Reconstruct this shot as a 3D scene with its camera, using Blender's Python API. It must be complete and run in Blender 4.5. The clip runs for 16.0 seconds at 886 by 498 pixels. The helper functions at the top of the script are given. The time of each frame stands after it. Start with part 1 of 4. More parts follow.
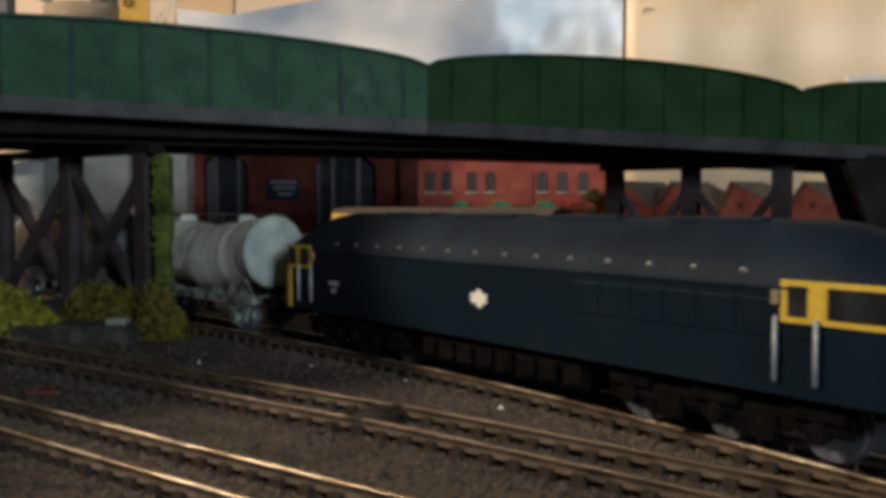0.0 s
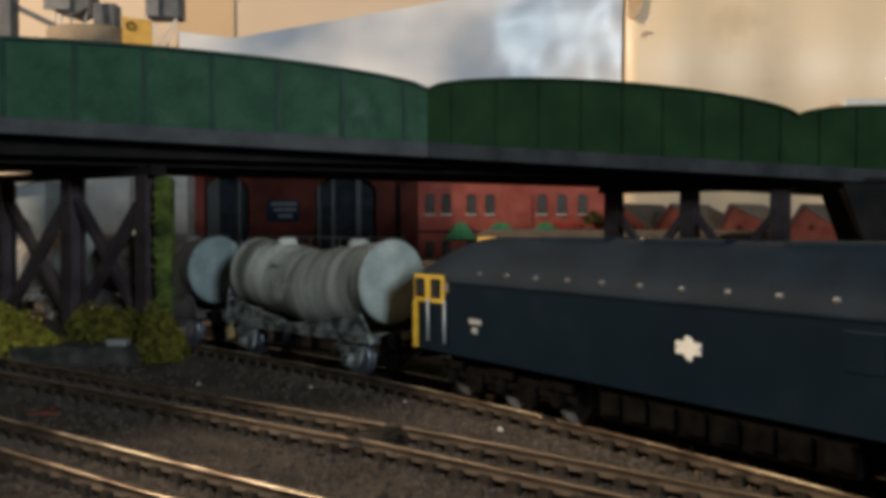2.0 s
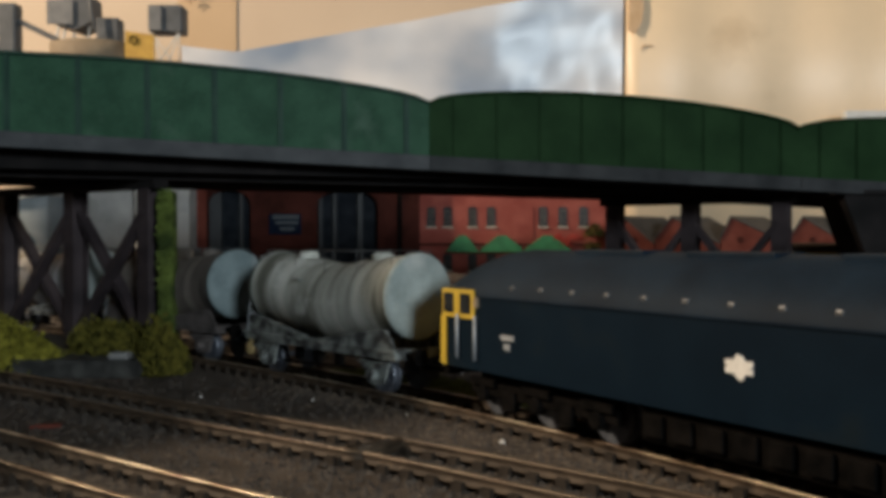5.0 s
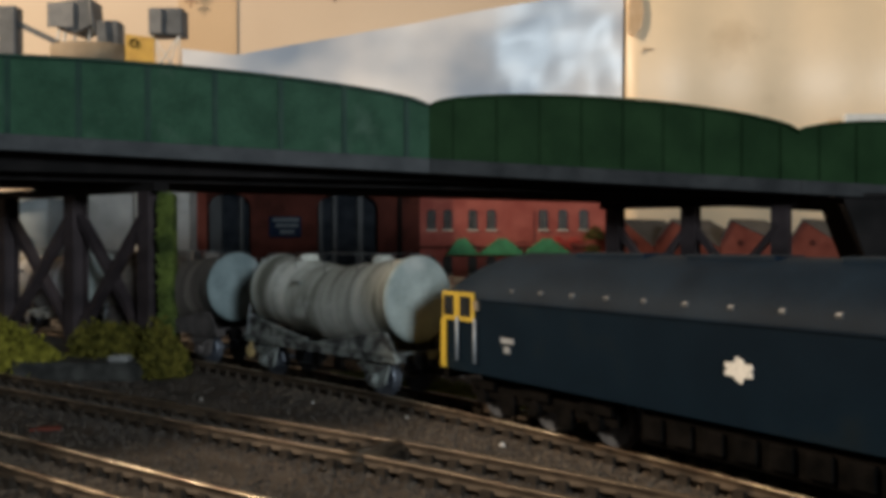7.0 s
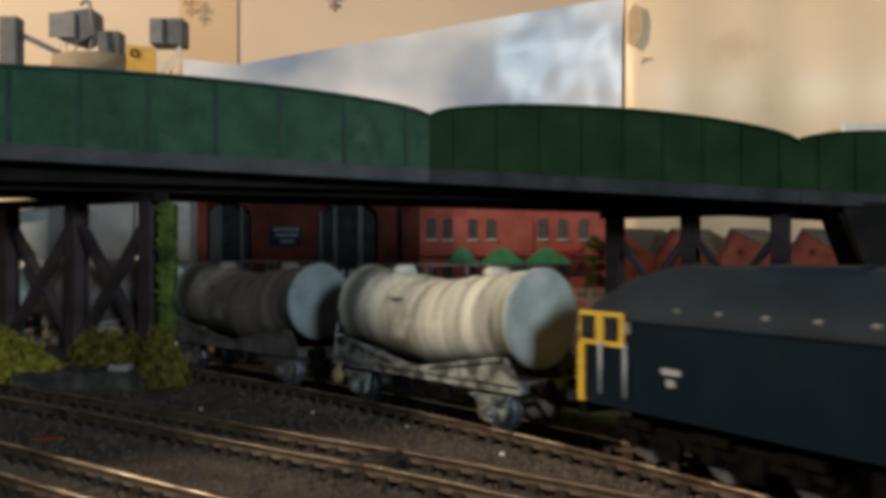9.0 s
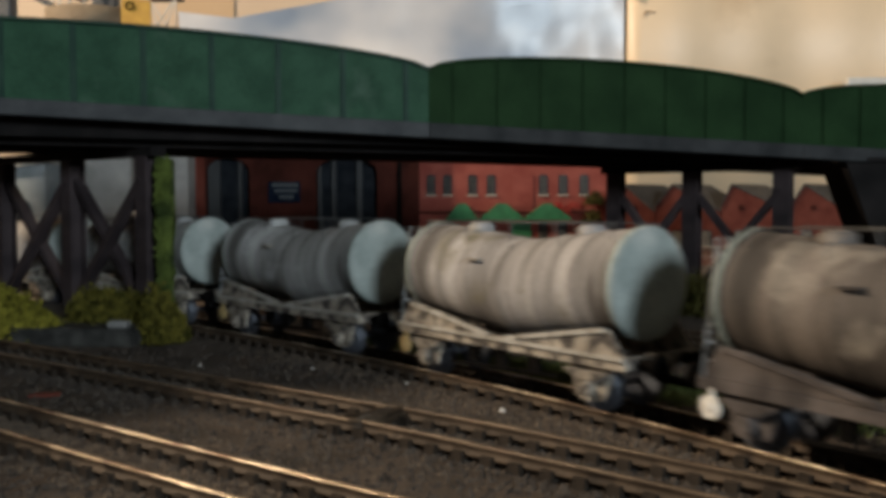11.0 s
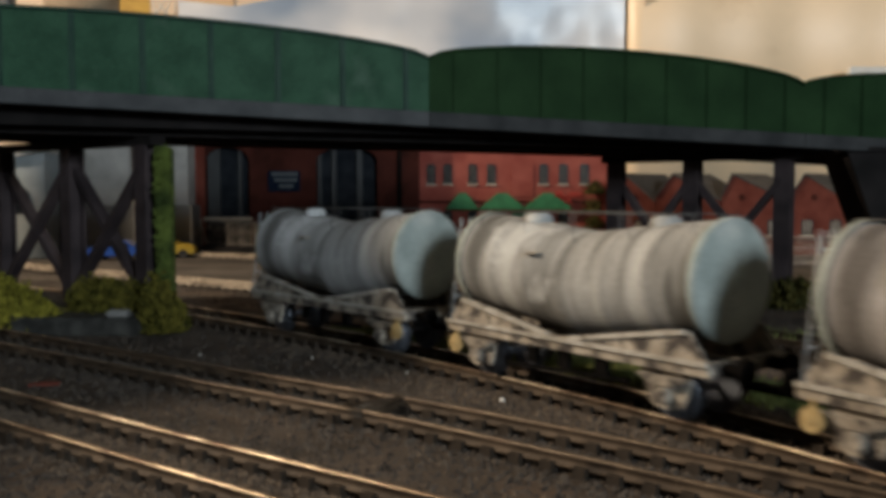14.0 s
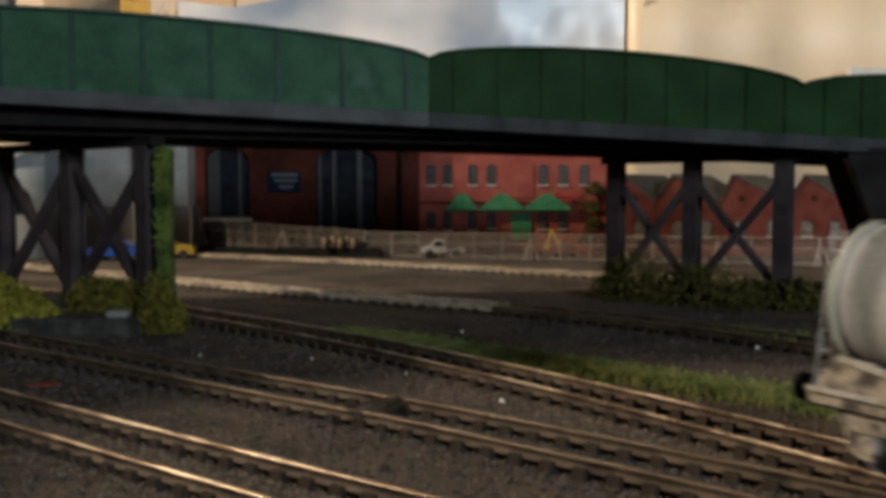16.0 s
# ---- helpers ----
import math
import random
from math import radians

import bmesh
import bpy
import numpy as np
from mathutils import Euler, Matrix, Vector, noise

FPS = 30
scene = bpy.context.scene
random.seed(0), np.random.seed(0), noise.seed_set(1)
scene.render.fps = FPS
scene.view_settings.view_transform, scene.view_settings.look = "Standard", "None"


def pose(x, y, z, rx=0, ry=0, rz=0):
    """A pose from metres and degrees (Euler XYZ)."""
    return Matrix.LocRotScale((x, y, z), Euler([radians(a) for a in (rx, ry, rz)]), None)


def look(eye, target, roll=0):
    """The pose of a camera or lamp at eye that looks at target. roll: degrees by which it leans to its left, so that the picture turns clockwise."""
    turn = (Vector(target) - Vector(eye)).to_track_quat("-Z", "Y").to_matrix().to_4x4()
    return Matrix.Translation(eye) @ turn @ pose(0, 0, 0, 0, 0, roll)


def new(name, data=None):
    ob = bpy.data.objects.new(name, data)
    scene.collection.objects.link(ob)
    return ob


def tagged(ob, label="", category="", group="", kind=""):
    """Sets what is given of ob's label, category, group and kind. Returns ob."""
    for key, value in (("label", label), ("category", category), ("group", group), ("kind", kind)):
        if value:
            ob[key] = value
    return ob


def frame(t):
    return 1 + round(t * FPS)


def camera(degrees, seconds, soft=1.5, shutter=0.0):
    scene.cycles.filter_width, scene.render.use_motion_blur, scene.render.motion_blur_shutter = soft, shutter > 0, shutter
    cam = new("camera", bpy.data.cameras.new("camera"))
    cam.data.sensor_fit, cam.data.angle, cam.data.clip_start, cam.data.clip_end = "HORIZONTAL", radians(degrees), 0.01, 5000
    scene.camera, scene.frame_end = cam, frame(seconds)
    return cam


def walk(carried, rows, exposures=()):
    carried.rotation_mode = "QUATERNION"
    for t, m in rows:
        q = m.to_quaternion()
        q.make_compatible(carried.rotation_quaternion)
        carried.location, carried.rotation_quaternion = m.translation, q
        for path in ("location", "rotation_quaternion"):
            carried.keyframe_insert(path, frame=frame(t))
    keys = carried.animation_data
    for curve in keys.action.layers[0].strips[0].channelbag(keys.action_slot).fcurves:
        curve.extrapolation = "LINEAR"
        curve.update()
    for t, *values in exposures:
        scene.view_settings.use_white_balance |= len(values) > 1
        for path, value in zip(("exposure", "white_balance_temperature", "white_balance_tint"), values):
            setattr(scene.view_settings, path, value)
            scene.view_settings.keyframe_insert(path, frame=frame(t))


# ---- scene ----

MM = 0.001
PIVOT, EYE_Z, TILT_END = 70.0, 58.5, -3.272   # the camera tips about its foot, 70 mm under the lens

# seconds, yaw, pitch, roll
PATH = [
    (0.0, -0.075, -2.837, 0.053),
    (0.5, 0.206, -2.758, 0.018),
    (1.0, 0.921, -2.526, -0.012),
    (1.5, 0.438, -2.004, -0.004),
    (2.0, -0.08, -1.487, -0.029),
    (2.5, -0.056, -0.775, 0.017),
    (3.0, -0.011, -0.296, 0.006),
    (3.5, 0.001, -0.465, 0.052),
    (6.0, 0.02, -1.083, 0.057),
    (6.5, 0.02, -1.472, 0.011),
    (7.0, 0.015, -0.522, 0.041),
    (7.5, 0.005, 0.161, -0.024),
    (8.0, 0.013, 0.198, 0.029),
    (10.5, 0.012, -1.801, 0.065),
    (11.0, -0.001, -2.663, 0.077),
    (11.5, -0.015, -2.343, 0.07),
    (12.0, -0.013, -0.886, -0.021),
    (12.5, -0.119, 0.382, -0.034),
    (13.0, -0.133, -1.441, 0.02),
    (13.5, -0.106, -3.294, -0.042),
    (14.0, 0.007, -3.319, 0.037),
    (14.5, 0.0, -3.309, 0.004),
    (15.0, 0.015, -3.645, 0.019),
    (15.5, -0.001, -3.479, -0.001),
    (16.0, 0.0, -3.272, -0.0),
]


def eye_at(p):
    a, b = radians(p), radians(TILT_END)
    return -PIVOT * (math.sin(a) - math.sin(b)), EYE_Z + PIVOT * (math.cos(a) - math.cos(b))


cam = camera(51.0, 16.0, soft=4.6, shutter=0.5)
walk(cam, [(t, pose(0, eye_at(p)[0] * MM, eye_at(p)[1] * MM, 90 + p, r, y)) for t, y, p, r in PATH],
     exposures=[(0.0, 0.1), (16.0, 0.1)])

# ---- light ----
world = bpy.data.worlds.new("room_air")
world.use_nodes = True
world.node_tree.nodes["Background"].inputs[0].default_value = (0.55, 0.65, 0.8, 1)
world.node_tree.nodes["Background"].inputs[1].default_value = 0.06
scene.world = world


def area_lamp(name, eye, target, sx, sy, watts, colour):
    d = bpy.data.lights.new(name, "AREA")
    d.shape, d.size, d.size_y, d.energy, d.color = "RECTANGLE", sx, sy, watts, colour
    ob = new(name, d)
    ob.matrix_world = look(eye, target)
    return ob


area_lamp("ceiling_lamp_light", (-1.5, 0.28, 1.02), (0.05, 0.5, 0.05), 0.10, 0.10, 44.0, (1.0, 0.81, 0.60))
area_lamp("window_light", (1.02, -1.985, 0.64), (0.05, 0.5, 0.05), 0.4, 0.4, 42.0, (0.83, 0.94, 1.0))

# ---- materials ----
MATS = {}


def mat(name, c1, c2, scale=120.0, rough=0.8, metal=0.0, bump=0.3, fine=1400.0, stretch=(1, 1, 1), dirt=None, dirt_at=0.55,
        dirt_scale=60.0, spec=0.5, jitter=0.0, grain=0.7, detail=6.0):
    if name in MATS:
        return MATS[name]
    m = bpy.data.materials.new(name)
    m.use_nodes = True
    nt = m.node_tree
    N, Lk = nt.nodes, nt.links
    b = N["Principled BSDF"]
    b.inputs["Roughness"].default_value, b.inputs["Metallic"].default_value = rough, metal
    b.inputs["Specular IOR Level"].default_value = spec
    tc = N.new("ShaderNodeTexCoord")
    mp = N.new("ShaderNodeMapping")
    mp.inputs["Scale"].default_value = stretch
    Lk.new(tc.outputs["Object"], mp.inputs[0])
    n1 = N.new("ShaderNodeTexNoise")
    n1.inputs["Scale"].default_value, n1.inputs["Detail"].default_value = scale, detail
    Lk.new(mp.outputs[0], n1.inputs["Vector"])
    n2 = N.new("ShaderNodeTexNoise")
    n2.inputs["Scale"].default_value, n2.inputs["Detail"].default_value = fine, 3
    Lk.new(tc.outputs["Object"], n2.inputs["Vector"])
    r = N.new("ShaderNodeValToRGB")
    r.color_ramp.elements[0].position, r.color_ramp.elements[1].position = 0.36, 0.64
    r.color_ramp.elements[0].color, r.color_ramp.elements[1].color = (*c1, 1), (*c2, 1)
    Lk.new(n1.outputs["Fac"], r.inputs[0])
    out = r.outputs[0]
    if dirt:
        n3 = N.new("ShaderNodeTexNoise")
        n3.inputs["Scale"].default_value, n3.inputs["Detail"].default_value = dirt_scale, 8
        Lk.new(tc.outputs["Object"], n3.inputs["Vector"])
        r3 = N.new("ShaderNodeValToRGB")
        r3.color_ramp.elements[0].position, r3.color_ramp.elements[1].position = dirt_at - 0.06, dirt_at + 0.1
        Lk.new(n3.outputs["Fac"], r3.inputs[0])
        mx = N.new("ShaderNodeMixRGB")
        mx.inputs[2].default_value = (*dirt, 1)
        Lk.new(r3.outputs[0], mx.inputs[0])
        Lk.new(out, mx.inputs[1])
        out = mx.outputs[0]
    hv = N.new("ShaderNodeHueSaturation")
    ma = N.new("ShaderNodeMath")
    ma.operation = "MULTIPLY_ADD"
    ma.inputs[1].default_value, ma.inputs[2].default_value = grain, 1 - grain / 2
    Lk.new(n2.outputs["Fac"], ma.inputs[0])
    val = ma.outputs[0]
    if jitter:
        oi = N.new("ShaderNodeObjectInfo")
        mj = N.new("ShaderNodeMath")
        mj.operation = "MULTIPLY_ADD"
        mj.inputs[1].default_value = jitter
        Lk.new(oi.outputs["Random"], mj.inputs[0])
        Lk.new(val, mj.inputs[2])
        val = mj.outputs[0]
    Lk.new(val, hv.inputs["Value"])
    Lk.new(out, hv.inputs["Color"])
    Lk.new(hv.outputs[0], b.inputs["Base Color"])
    if bump:
        bp = N.new("ShaderNodeBump")
        bp.inputs["Strength"].default_value, bp.inputs["Distance"].default_value = bump, 0.0006
        Lk.new(n2.outputs["Fac"], bp.inputs["Height"])
        Lk.new(bp.outputs[0], b.inputs["Normal"])
    MATS[name] = m
    return m


M_GROUND = mat("dark_ballast_ground", (0.02253, 0.01922, 0.01611), (0.05767, 0.04651, 0.03845), 35, 0.9, bump=0.9, fine=700,
               dirt=(0.08331, 0.05767, 0.04157), dirt_at=0.60, dirt_scale=16, spec=0.15)
M_SLEEPER = mat("sleeper_plastic", (0.01584, 0.01296, 0.0108), (0.0396, 0.03024, 0.02304), 250, 0.75, bump=0.4, jitter=0.3, spec=0.12)
M_RAIL = mat("worn_rail", (0.07425, 0.054, 0.03712), (0.162, 0.1215, 0.081), 60, 0.4, metal=0.5, bump=0.15, dirt=(0.0675, 0.0405, 0.02363), dirt_at=0.56, dirt_scale=90)
M_SHINY = mat("bright_rail", (0.3875, 0.3013, 0.2045), (0.7105, 0.6028, 0.4521), 50, 0.34, metal=0.6, bump=0.15, dirt=(0.1292, 0.08611, 0.05382), dirt_at=0.50, dirt_scale=60)
M_RAIL_SIDE = mat("brown_rail_side", (0.0345, 0.02415, 0.0161), (0.07475, 0.0529, 0.03565), 90, 0.6, bump=0.3, dirt=(0.01725, 0.01208, 0.008625), dirt_at=0.58, dirt_scale=120, spec=0.12)
M_RAIL_PALE = mat("dusty_rail_side", (0.17, 0.135, 0.10), (0.30, 0.25, 0.19), 90, 0.6, bump=0.3, dirt=(0.10, 0.08, 0.06), dirt_at=0.58, dirt_scale=120, spec=0.3)
M_CHAIR = mat("rusty_chair", (0.01166, 0.008736, 0.00624), (0.02914, 0.02136, 0.01517), 200, 0.6, metal=0.2, bump=0.3, spec=0.3)
M_RAIL_DARK = mat("rusty_shaded_metal", (0.05, 0.035, 0.025), (0.12, 0.08, 0.05), 80, 0.6, metal=0.4, bump=0.3)
M_GREEN = mat("green_girder_paint", (0.016, 0.05, 0.028), (0.028, 0.076, 0.044), 75, 0.62, bump=0.3, fine=900,
              dirt=(0.05, 0.095, 0.065), dirt_at=0.64, dirt_scale=45, spec=0.1)
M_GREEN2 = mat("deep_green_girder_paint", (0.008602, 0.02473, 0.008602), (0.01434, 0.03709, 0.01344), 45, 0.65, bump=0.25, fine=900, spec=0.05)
M_RIB = mat("green_rib_paint", (0.006, 0.03, 0.02), (0.015, 0.045, 0.03), 60, 0.6, spec=0.2)
M_BAND = mat("grey_weathered_flange", (0.03672, 0.03971, 0.04284), (0.06732, 0.07045, 0.07344), 60, 0.7, bump=0.3, spec=0.2)
# darker version of the flange grey, for the two deep green girders
M_BAND_D = mat("darker_grey_flange", (0.0216, 0.02295, 0.0243), (0.0432, 0.04455, 0.0459), 60, 0.75, bump=0.3, spec=0.1)
# near-black; the shade beneath the bridge deck is put into this colour
M_DARK = mat("shaded_black_timber", (0.006, 0.0055, 0.0055), (0.014, 0.012, 0.012), 60, 0.8, spec=0.1)
M_PIER = mat("dark_steel_pier", (0.01905, 0.01434, 0.016), (0.0476, 0.0359, 0.03772), 50, 0.65, bump=0.3, spec=0.25)
M_PLINTH = mat("black_stone_plinth", (0.018, 0.018, 0.017), (0.05, 0.05, 0.046), 120, 0.9, bump=0.8, spec=0.15)
M_MOSS = mat("green_moss", (0.02738, 0.04297, 0.01095), (0.0936, 0.1248, 0.02738), 120, 0.95, bump=0.9, spec=0.15)
M_BUSH_Y = mat("yellow_green_foliage", (0.0492, 0.04671, 0.004898), (0.2264, 0.2066, 0.02957), 260, 0.95, bump=0.8, spec=0.15)
M_BUSH = mat("green_foliage", (0.01856, 0.02056, 0.002727), (0.1113, 0.09596, 0.01631), 260, 0.95, bump=0.8, spec=0.15)
M_BUSH_D = mat("olive_foliage", (0.0245, 0.028, 0.007), (0.084, 0.07, 0.0175), 260, 0.95, bump=0.8, spec=0.15)
M_GRASS = mat("static_grass", (0.0714, 0.0952, 0.02975), (0.1666, 0.1785, 0.0595), 120, 0.95, bump=0.8, spec=0.15)
M_WALL = mat("cream_wallpaper", (0.5062, 0.3851, 0.2743), (0.5414, 0.4211, 0.3061), 6, 0.75, bump=0.1, fine=250, grain=0.08, detail=2)
M_WALL_B = mat("shaded_buff_wallpaper", (0.4389, 0.304, 0.1795), (0.5016, 0.3515, 0.2137), 6, 0.75, bump=0.1, fine=250, grain=0.08, detail=2)
M_CARD = mat("cream_card_panel", (0.7519, 0.5808, 0.387), (0.8034, 0.624, 0.423), 5, 0.42, bump=0.12, fine=60, dirt=(0.515, 0.3648, 0.216), dirt_at=0.66, dirt_scale=7, grain=0.08, detail=2)
M_TORN = mat("torn_card", (0.55, 0.36, 0.20), (0.66, 0.46, 0.28), 40, 0.8)
M_ROOM = mat("dark_room_paint", (0.07, 0.065, 0.06), (0.10, 0.09, 0.085), 4, 0.9, bump=0.1)
M_BRICK = mat("red_brick_print", (0.091, 0.0228, 0.01568), (0.1365, 0.0393, 0.02745), 60, 0.8, bump=0.3, spec=0.08)
M_BRICK_P = mat("pink_brick_print", (0.1939, 0.0468, 0.03553), (0.253, 0.0702, 0.05339), 60, 0.8, bump=0.3, spec=0.08)
M_BRICK_D = mat("brown_brick_print", (0.02792, 0.008658, 0.006552), (0.0507, 0.01521, 0.01115), 60, 0.85, bump=0.3, spec=0.05)
M_STONE = mat("pale_stone_trim", (0.30, 0.25, 0.20), (0.42, 0.36, 0.29), 200, 0.85)
M_STONE_D = mat("dirty_window_bar", (0.10, 0.085, 0.07), (0.16, 0.14, 0.11), 200, 0.85)
M_SLATE = mat("grey_brown_slate", (0.0368, 0.0307, 0.0258), (0.0676, 0.0553, 0.0461), 150, 0.8)
M_GLASS = mat("dark_window_glass", (0.0084, 0.0098, 0.0112), (0.021, 0.0238, 0.0266), 100, 0.35, bump=0, spec=0.12)
# blue-black that stands for the shade inside openings
M_INSIDE_DARK = mat("painted_interior_shade", (0.00576, 0.00768, 0.01056), (0.0144, 0.01728, 0.0216), 80, 0.6, spec=0.03)
M_DOOR_EDGE = mat("grey_blue_door_edge", (0.0105, 0.0123, 0.01404), (0.01758, 0.02022, 0.0228), 80, 0.6)
M_SIGN = mat("navy_sign", (0.003, 0.006, 0.015), (0.006, 0.01, 0.022), 80, 0.7, spec=0.05)
M_LETTER = mat("pale_blue_lettering", (0.02531, 0.03442, 0.0405), (0.03442, 0.04354, 0.0486), 80, 0.6)
M_CANOPY = mat("bright_green_canopy", (0.0127, 0.1084, 0.0382), (0.0224, 0.153, 0.0574), 120, 0.7)
M_RED = mat("red_flowers", (0.35, 0.03, 0.02), (0.5, 0.07, 0.05), 400, 0.9)
M_FENCE = mat("grey_wire_fence", (0.1911, 0.169, 0.147), (0.2793, 0.2499, 0.2205), 300, 0.8)
M_GREY = mat("grey_concrete", (0.1, 0.1, 0.1), (0.15, 0.15, 0.145), 40, 0.85)
M_GREY_L = mat("pale_concrete", (0.44, 0.429, 0.396), (0.55, 0.528, 0.484), 40, 0.85)
M_CONCRETE = mat("dull_rendered_wall", (0.225, 0.225, 0.2175), (0.33, 0.3225, 0.3075), 30, 0.85, bump=0.3, dirt=(0.15, 0.15, 0.1425), dirt_at=0.58, dirt_scale=25)
M_GREY_M = mat("mid_grey_metal", (0.11, 0.11, 0.11), (0.17, 0.165, 0.16), 60, 0.6)
M_GREY_D = mat("dark_grey_metal", (0.045, 0.048, 0.052), (0.085, 0.088, 0.092), 60, 0.6)
M_BLUEGREY = mat("blue_grey_sheeting", (0.1478, 0.1747, 0.1882), (0.215, 0.2419, 0.2554), 40, 0.6)
M_YELLOW = mat("warning_yellow", (0.4111, 0.2785, 0.01989), (0.4774, 0.3315, 0.03315), 120, 0.5, bump=0.1)
M_OCHRE_L = mat("yellow_band_paint", (0.60, 0.36, 0.06), (0.70, 0.44, 0.09), 120, 0.6)
M_OCHRE = mat("ochre_plate", (0.40, 0.22, 0.03), (0.48, 0.28, 0.04), 120, 0.6)
M_TAN = mat("tan_card", (0.1612, 0.1178, 0.0744), (0.2108, 0.1612, 0.1054), 60, 0.8)
M_CARBLUE = mat("blue_car_paint", (0.02, 0.07, 0.33), (0.03, 0.10, 0.42), 100, 0.3, bump=0)
M_CARWHITE = mat("grey_white_paint", (0.38, 0.38, 0.38), (0.48, 0.47, 0.46), 100, 0.4, bump=0)
M_TYRE = mat("black_rubber", (0.012, 0.012, 0.012), (0.025, 0.025, 0.025), 100, 0.8)
M_WHITE = mat("white_paint", (0.544, 0.528, 0.496), (0.624, 0.608, 0.576), 200, 0.6, bump=0.1)
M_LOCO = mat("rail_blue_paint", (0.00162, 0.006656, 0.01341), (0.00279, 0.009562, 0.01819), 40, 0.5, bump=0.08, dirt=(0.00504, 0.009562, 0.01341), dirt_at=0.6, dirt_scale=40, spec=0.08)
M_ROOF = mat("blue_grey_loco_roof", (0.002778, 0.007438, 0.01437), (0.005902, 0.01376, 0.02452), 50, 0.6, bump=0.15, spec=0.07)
# black paint taken darker still, with the shade under the locomotive in it
M_UNDER = mat("black_shaded_underframe", (0.00168, 0.00168, 0.00168), (0.00588, 0.00504, 0.00462), 200, 0.8, spec=0.03)
M_VENT = mat("dull_grey_vent", (0.042, 0.045, 0.048), (0.084, 0.087, 0.09), 200, 0.4, bump=0)
M_HANDRAIL = mat("grey_white_rail", (0.21, 0.224, 0.238), (0.28, 0.294, 0.308), 200, 0.5, bump=0)
M_WHEEL = mat("wheel_steel", (0.054, 0.06, 0.078), (0.12, 0.132, 0.156), 200, 0.4, metal=0.5)
M_BUFFER = mat("tan_disc", (0.27, 0.195, 0.0825), (0.345, 0.255, 0.12), 200, 0.6)
M_LAMP = mat("lamp_body", (0.6, 0.6, 0.58), (0.7, 0.7, 0.66), 50, 0.5)


# ---- mesh helpers (all lengths in mm) ----
def quad(bm, pts):
    return bm.faces.new([bm.verts.new(p) for p in pts])


def box(bm, x0, x1, y0, y1, z0, z1, bev=0.0):
    v = [bm.verts.new(p) for p in ((x0, y0, z0), (x1, y0, z0), (x1, y1, z0), (x0, y1, z0),
                                   (x0, y0, z1), (x1, y0, z1), (x1, y1, z1), (x0, y1, z1))]
    fs = [bm.faces.new([v[i] for i in q]) for q in ((3, 2, 1, 0), (4, 5, 6, 7), (0, 1, 5, 4), (1, 2, 6, 5), (2, 3, 7, 6), (3, 0, 4, 7))]
    if bev:
        es = list({e for f in fs for e in f.edges})
        bmesh.ops.bevel(bm, geom=es, offset=bev, segments=2, affect="EDGES", profile=0.5)
    return v


def bar(bm, p0, p1, w, d=None, up=(0, 0, 1)):
    """A square bar from p0 to p1."""
    d = w if d is None else d
    p0, p1 = Vector(p0), Vector(p1)
    ax = (p1 - p0).normalized()
    s = ax.cross(Vector(up))
    s = s.normalized() if s.length > 1e-4 else Vector((1, 0, 0))
    t = s.cross(ax)
    c = [(-w / 2, -d / 2), (w / 2, -d / 2), (w / 2, d / 2), (-w / 2, d / 2)]
    a = [bm.verts.new(p0 + s * i + t * j) for i, j in c]
    b = [bm.verts.new(p1 + s * i + t * j) for i, j in c]
    for i in range(4):
        k = (i + 1) % 4
        bm.faces.new((a[i], a[k], b[k], b[i]))
    bm.faces.new(a[::-1])
    bm.faces.new(b)


def rod(bm, p0, p1, r0, r1=None, seg=10):
    r1 = r0 if r1 is None else r1
    p0, p1 = Vector(p0), Vector(p1)
    ax = (p1 - p0).normalized()
    s = ax.orthogonal().normalized()
    t = ax.cross(s)
    ring = []
    for p, r in ((p0, r0), (p1, r1)):
        ring.append([bm.verts.new(p + (s * math.cos(2 * math.pi * i / seg) + t * math.sin(2 * math.pi * i / seg)) * r) for i in range(seg)])
    for i in range(seg):
        k = (i + 1) % seg
        f = bm.faces.new((ring[0][i], ring[0][k], ring[1][k], ring[1][i]))
        f.smooth = True
    bm.faces.new(ring[0][::-1])
    bm.faces.new(ring[1])


def prism(bm, poly, axis, a, b):
    """Extrude a 2D polygon along an axis ('x': poly is (y, z); 'y': (x, z); 'z': (x, y)) from a to b."""
    def at(p, q):
        return {"x": (q, p[0], p[1]), "y": (p[0], q, p[1]), "z": (p[0], p[1], q)}[axis]
    A = [bm.verts.new(at(p, a)) for p in poly]
    B = [bm.verts.new(at(p, b)) for p in poly]
    n = len(poly)
    for i in range(n):
        k = (i + 1) % n
        bm.faces.new((A[i], A[k], B[k], B[i]))
    bm.faces.new(A[::-1])
    bm.faces.new(B)


def part(name, bm, material, parent=None, label="", smooth=False, at=None):
    me = bpy.data.meshes.new(name)
    bmesh.ops.recalc_face_normals(bm, faces=bm.faces)
    for v in bm.verts:
        v.co *= MM
    if smooth:
        for f in bm.faces:
            f.smooth = True
    bm.to_mesh(me)
    bm.free()
    me.materials.append(material)
    ob = new(name, me)
    if parent is not None:
        ob.parent = parent
    if at is not None:
        ob.matrix_basis = at
    if label:
        ob["label"] = label
    return ob


def empty(name, x, y, z, rz, label, category, group="", kind=""):
    ob = new(name)
    ob.matrix_basis = pose(x * MM, y * MM, z * MM, 0, 0, rz)
    return tagged(ob, label, category, group, kind)


B = bmesh.new

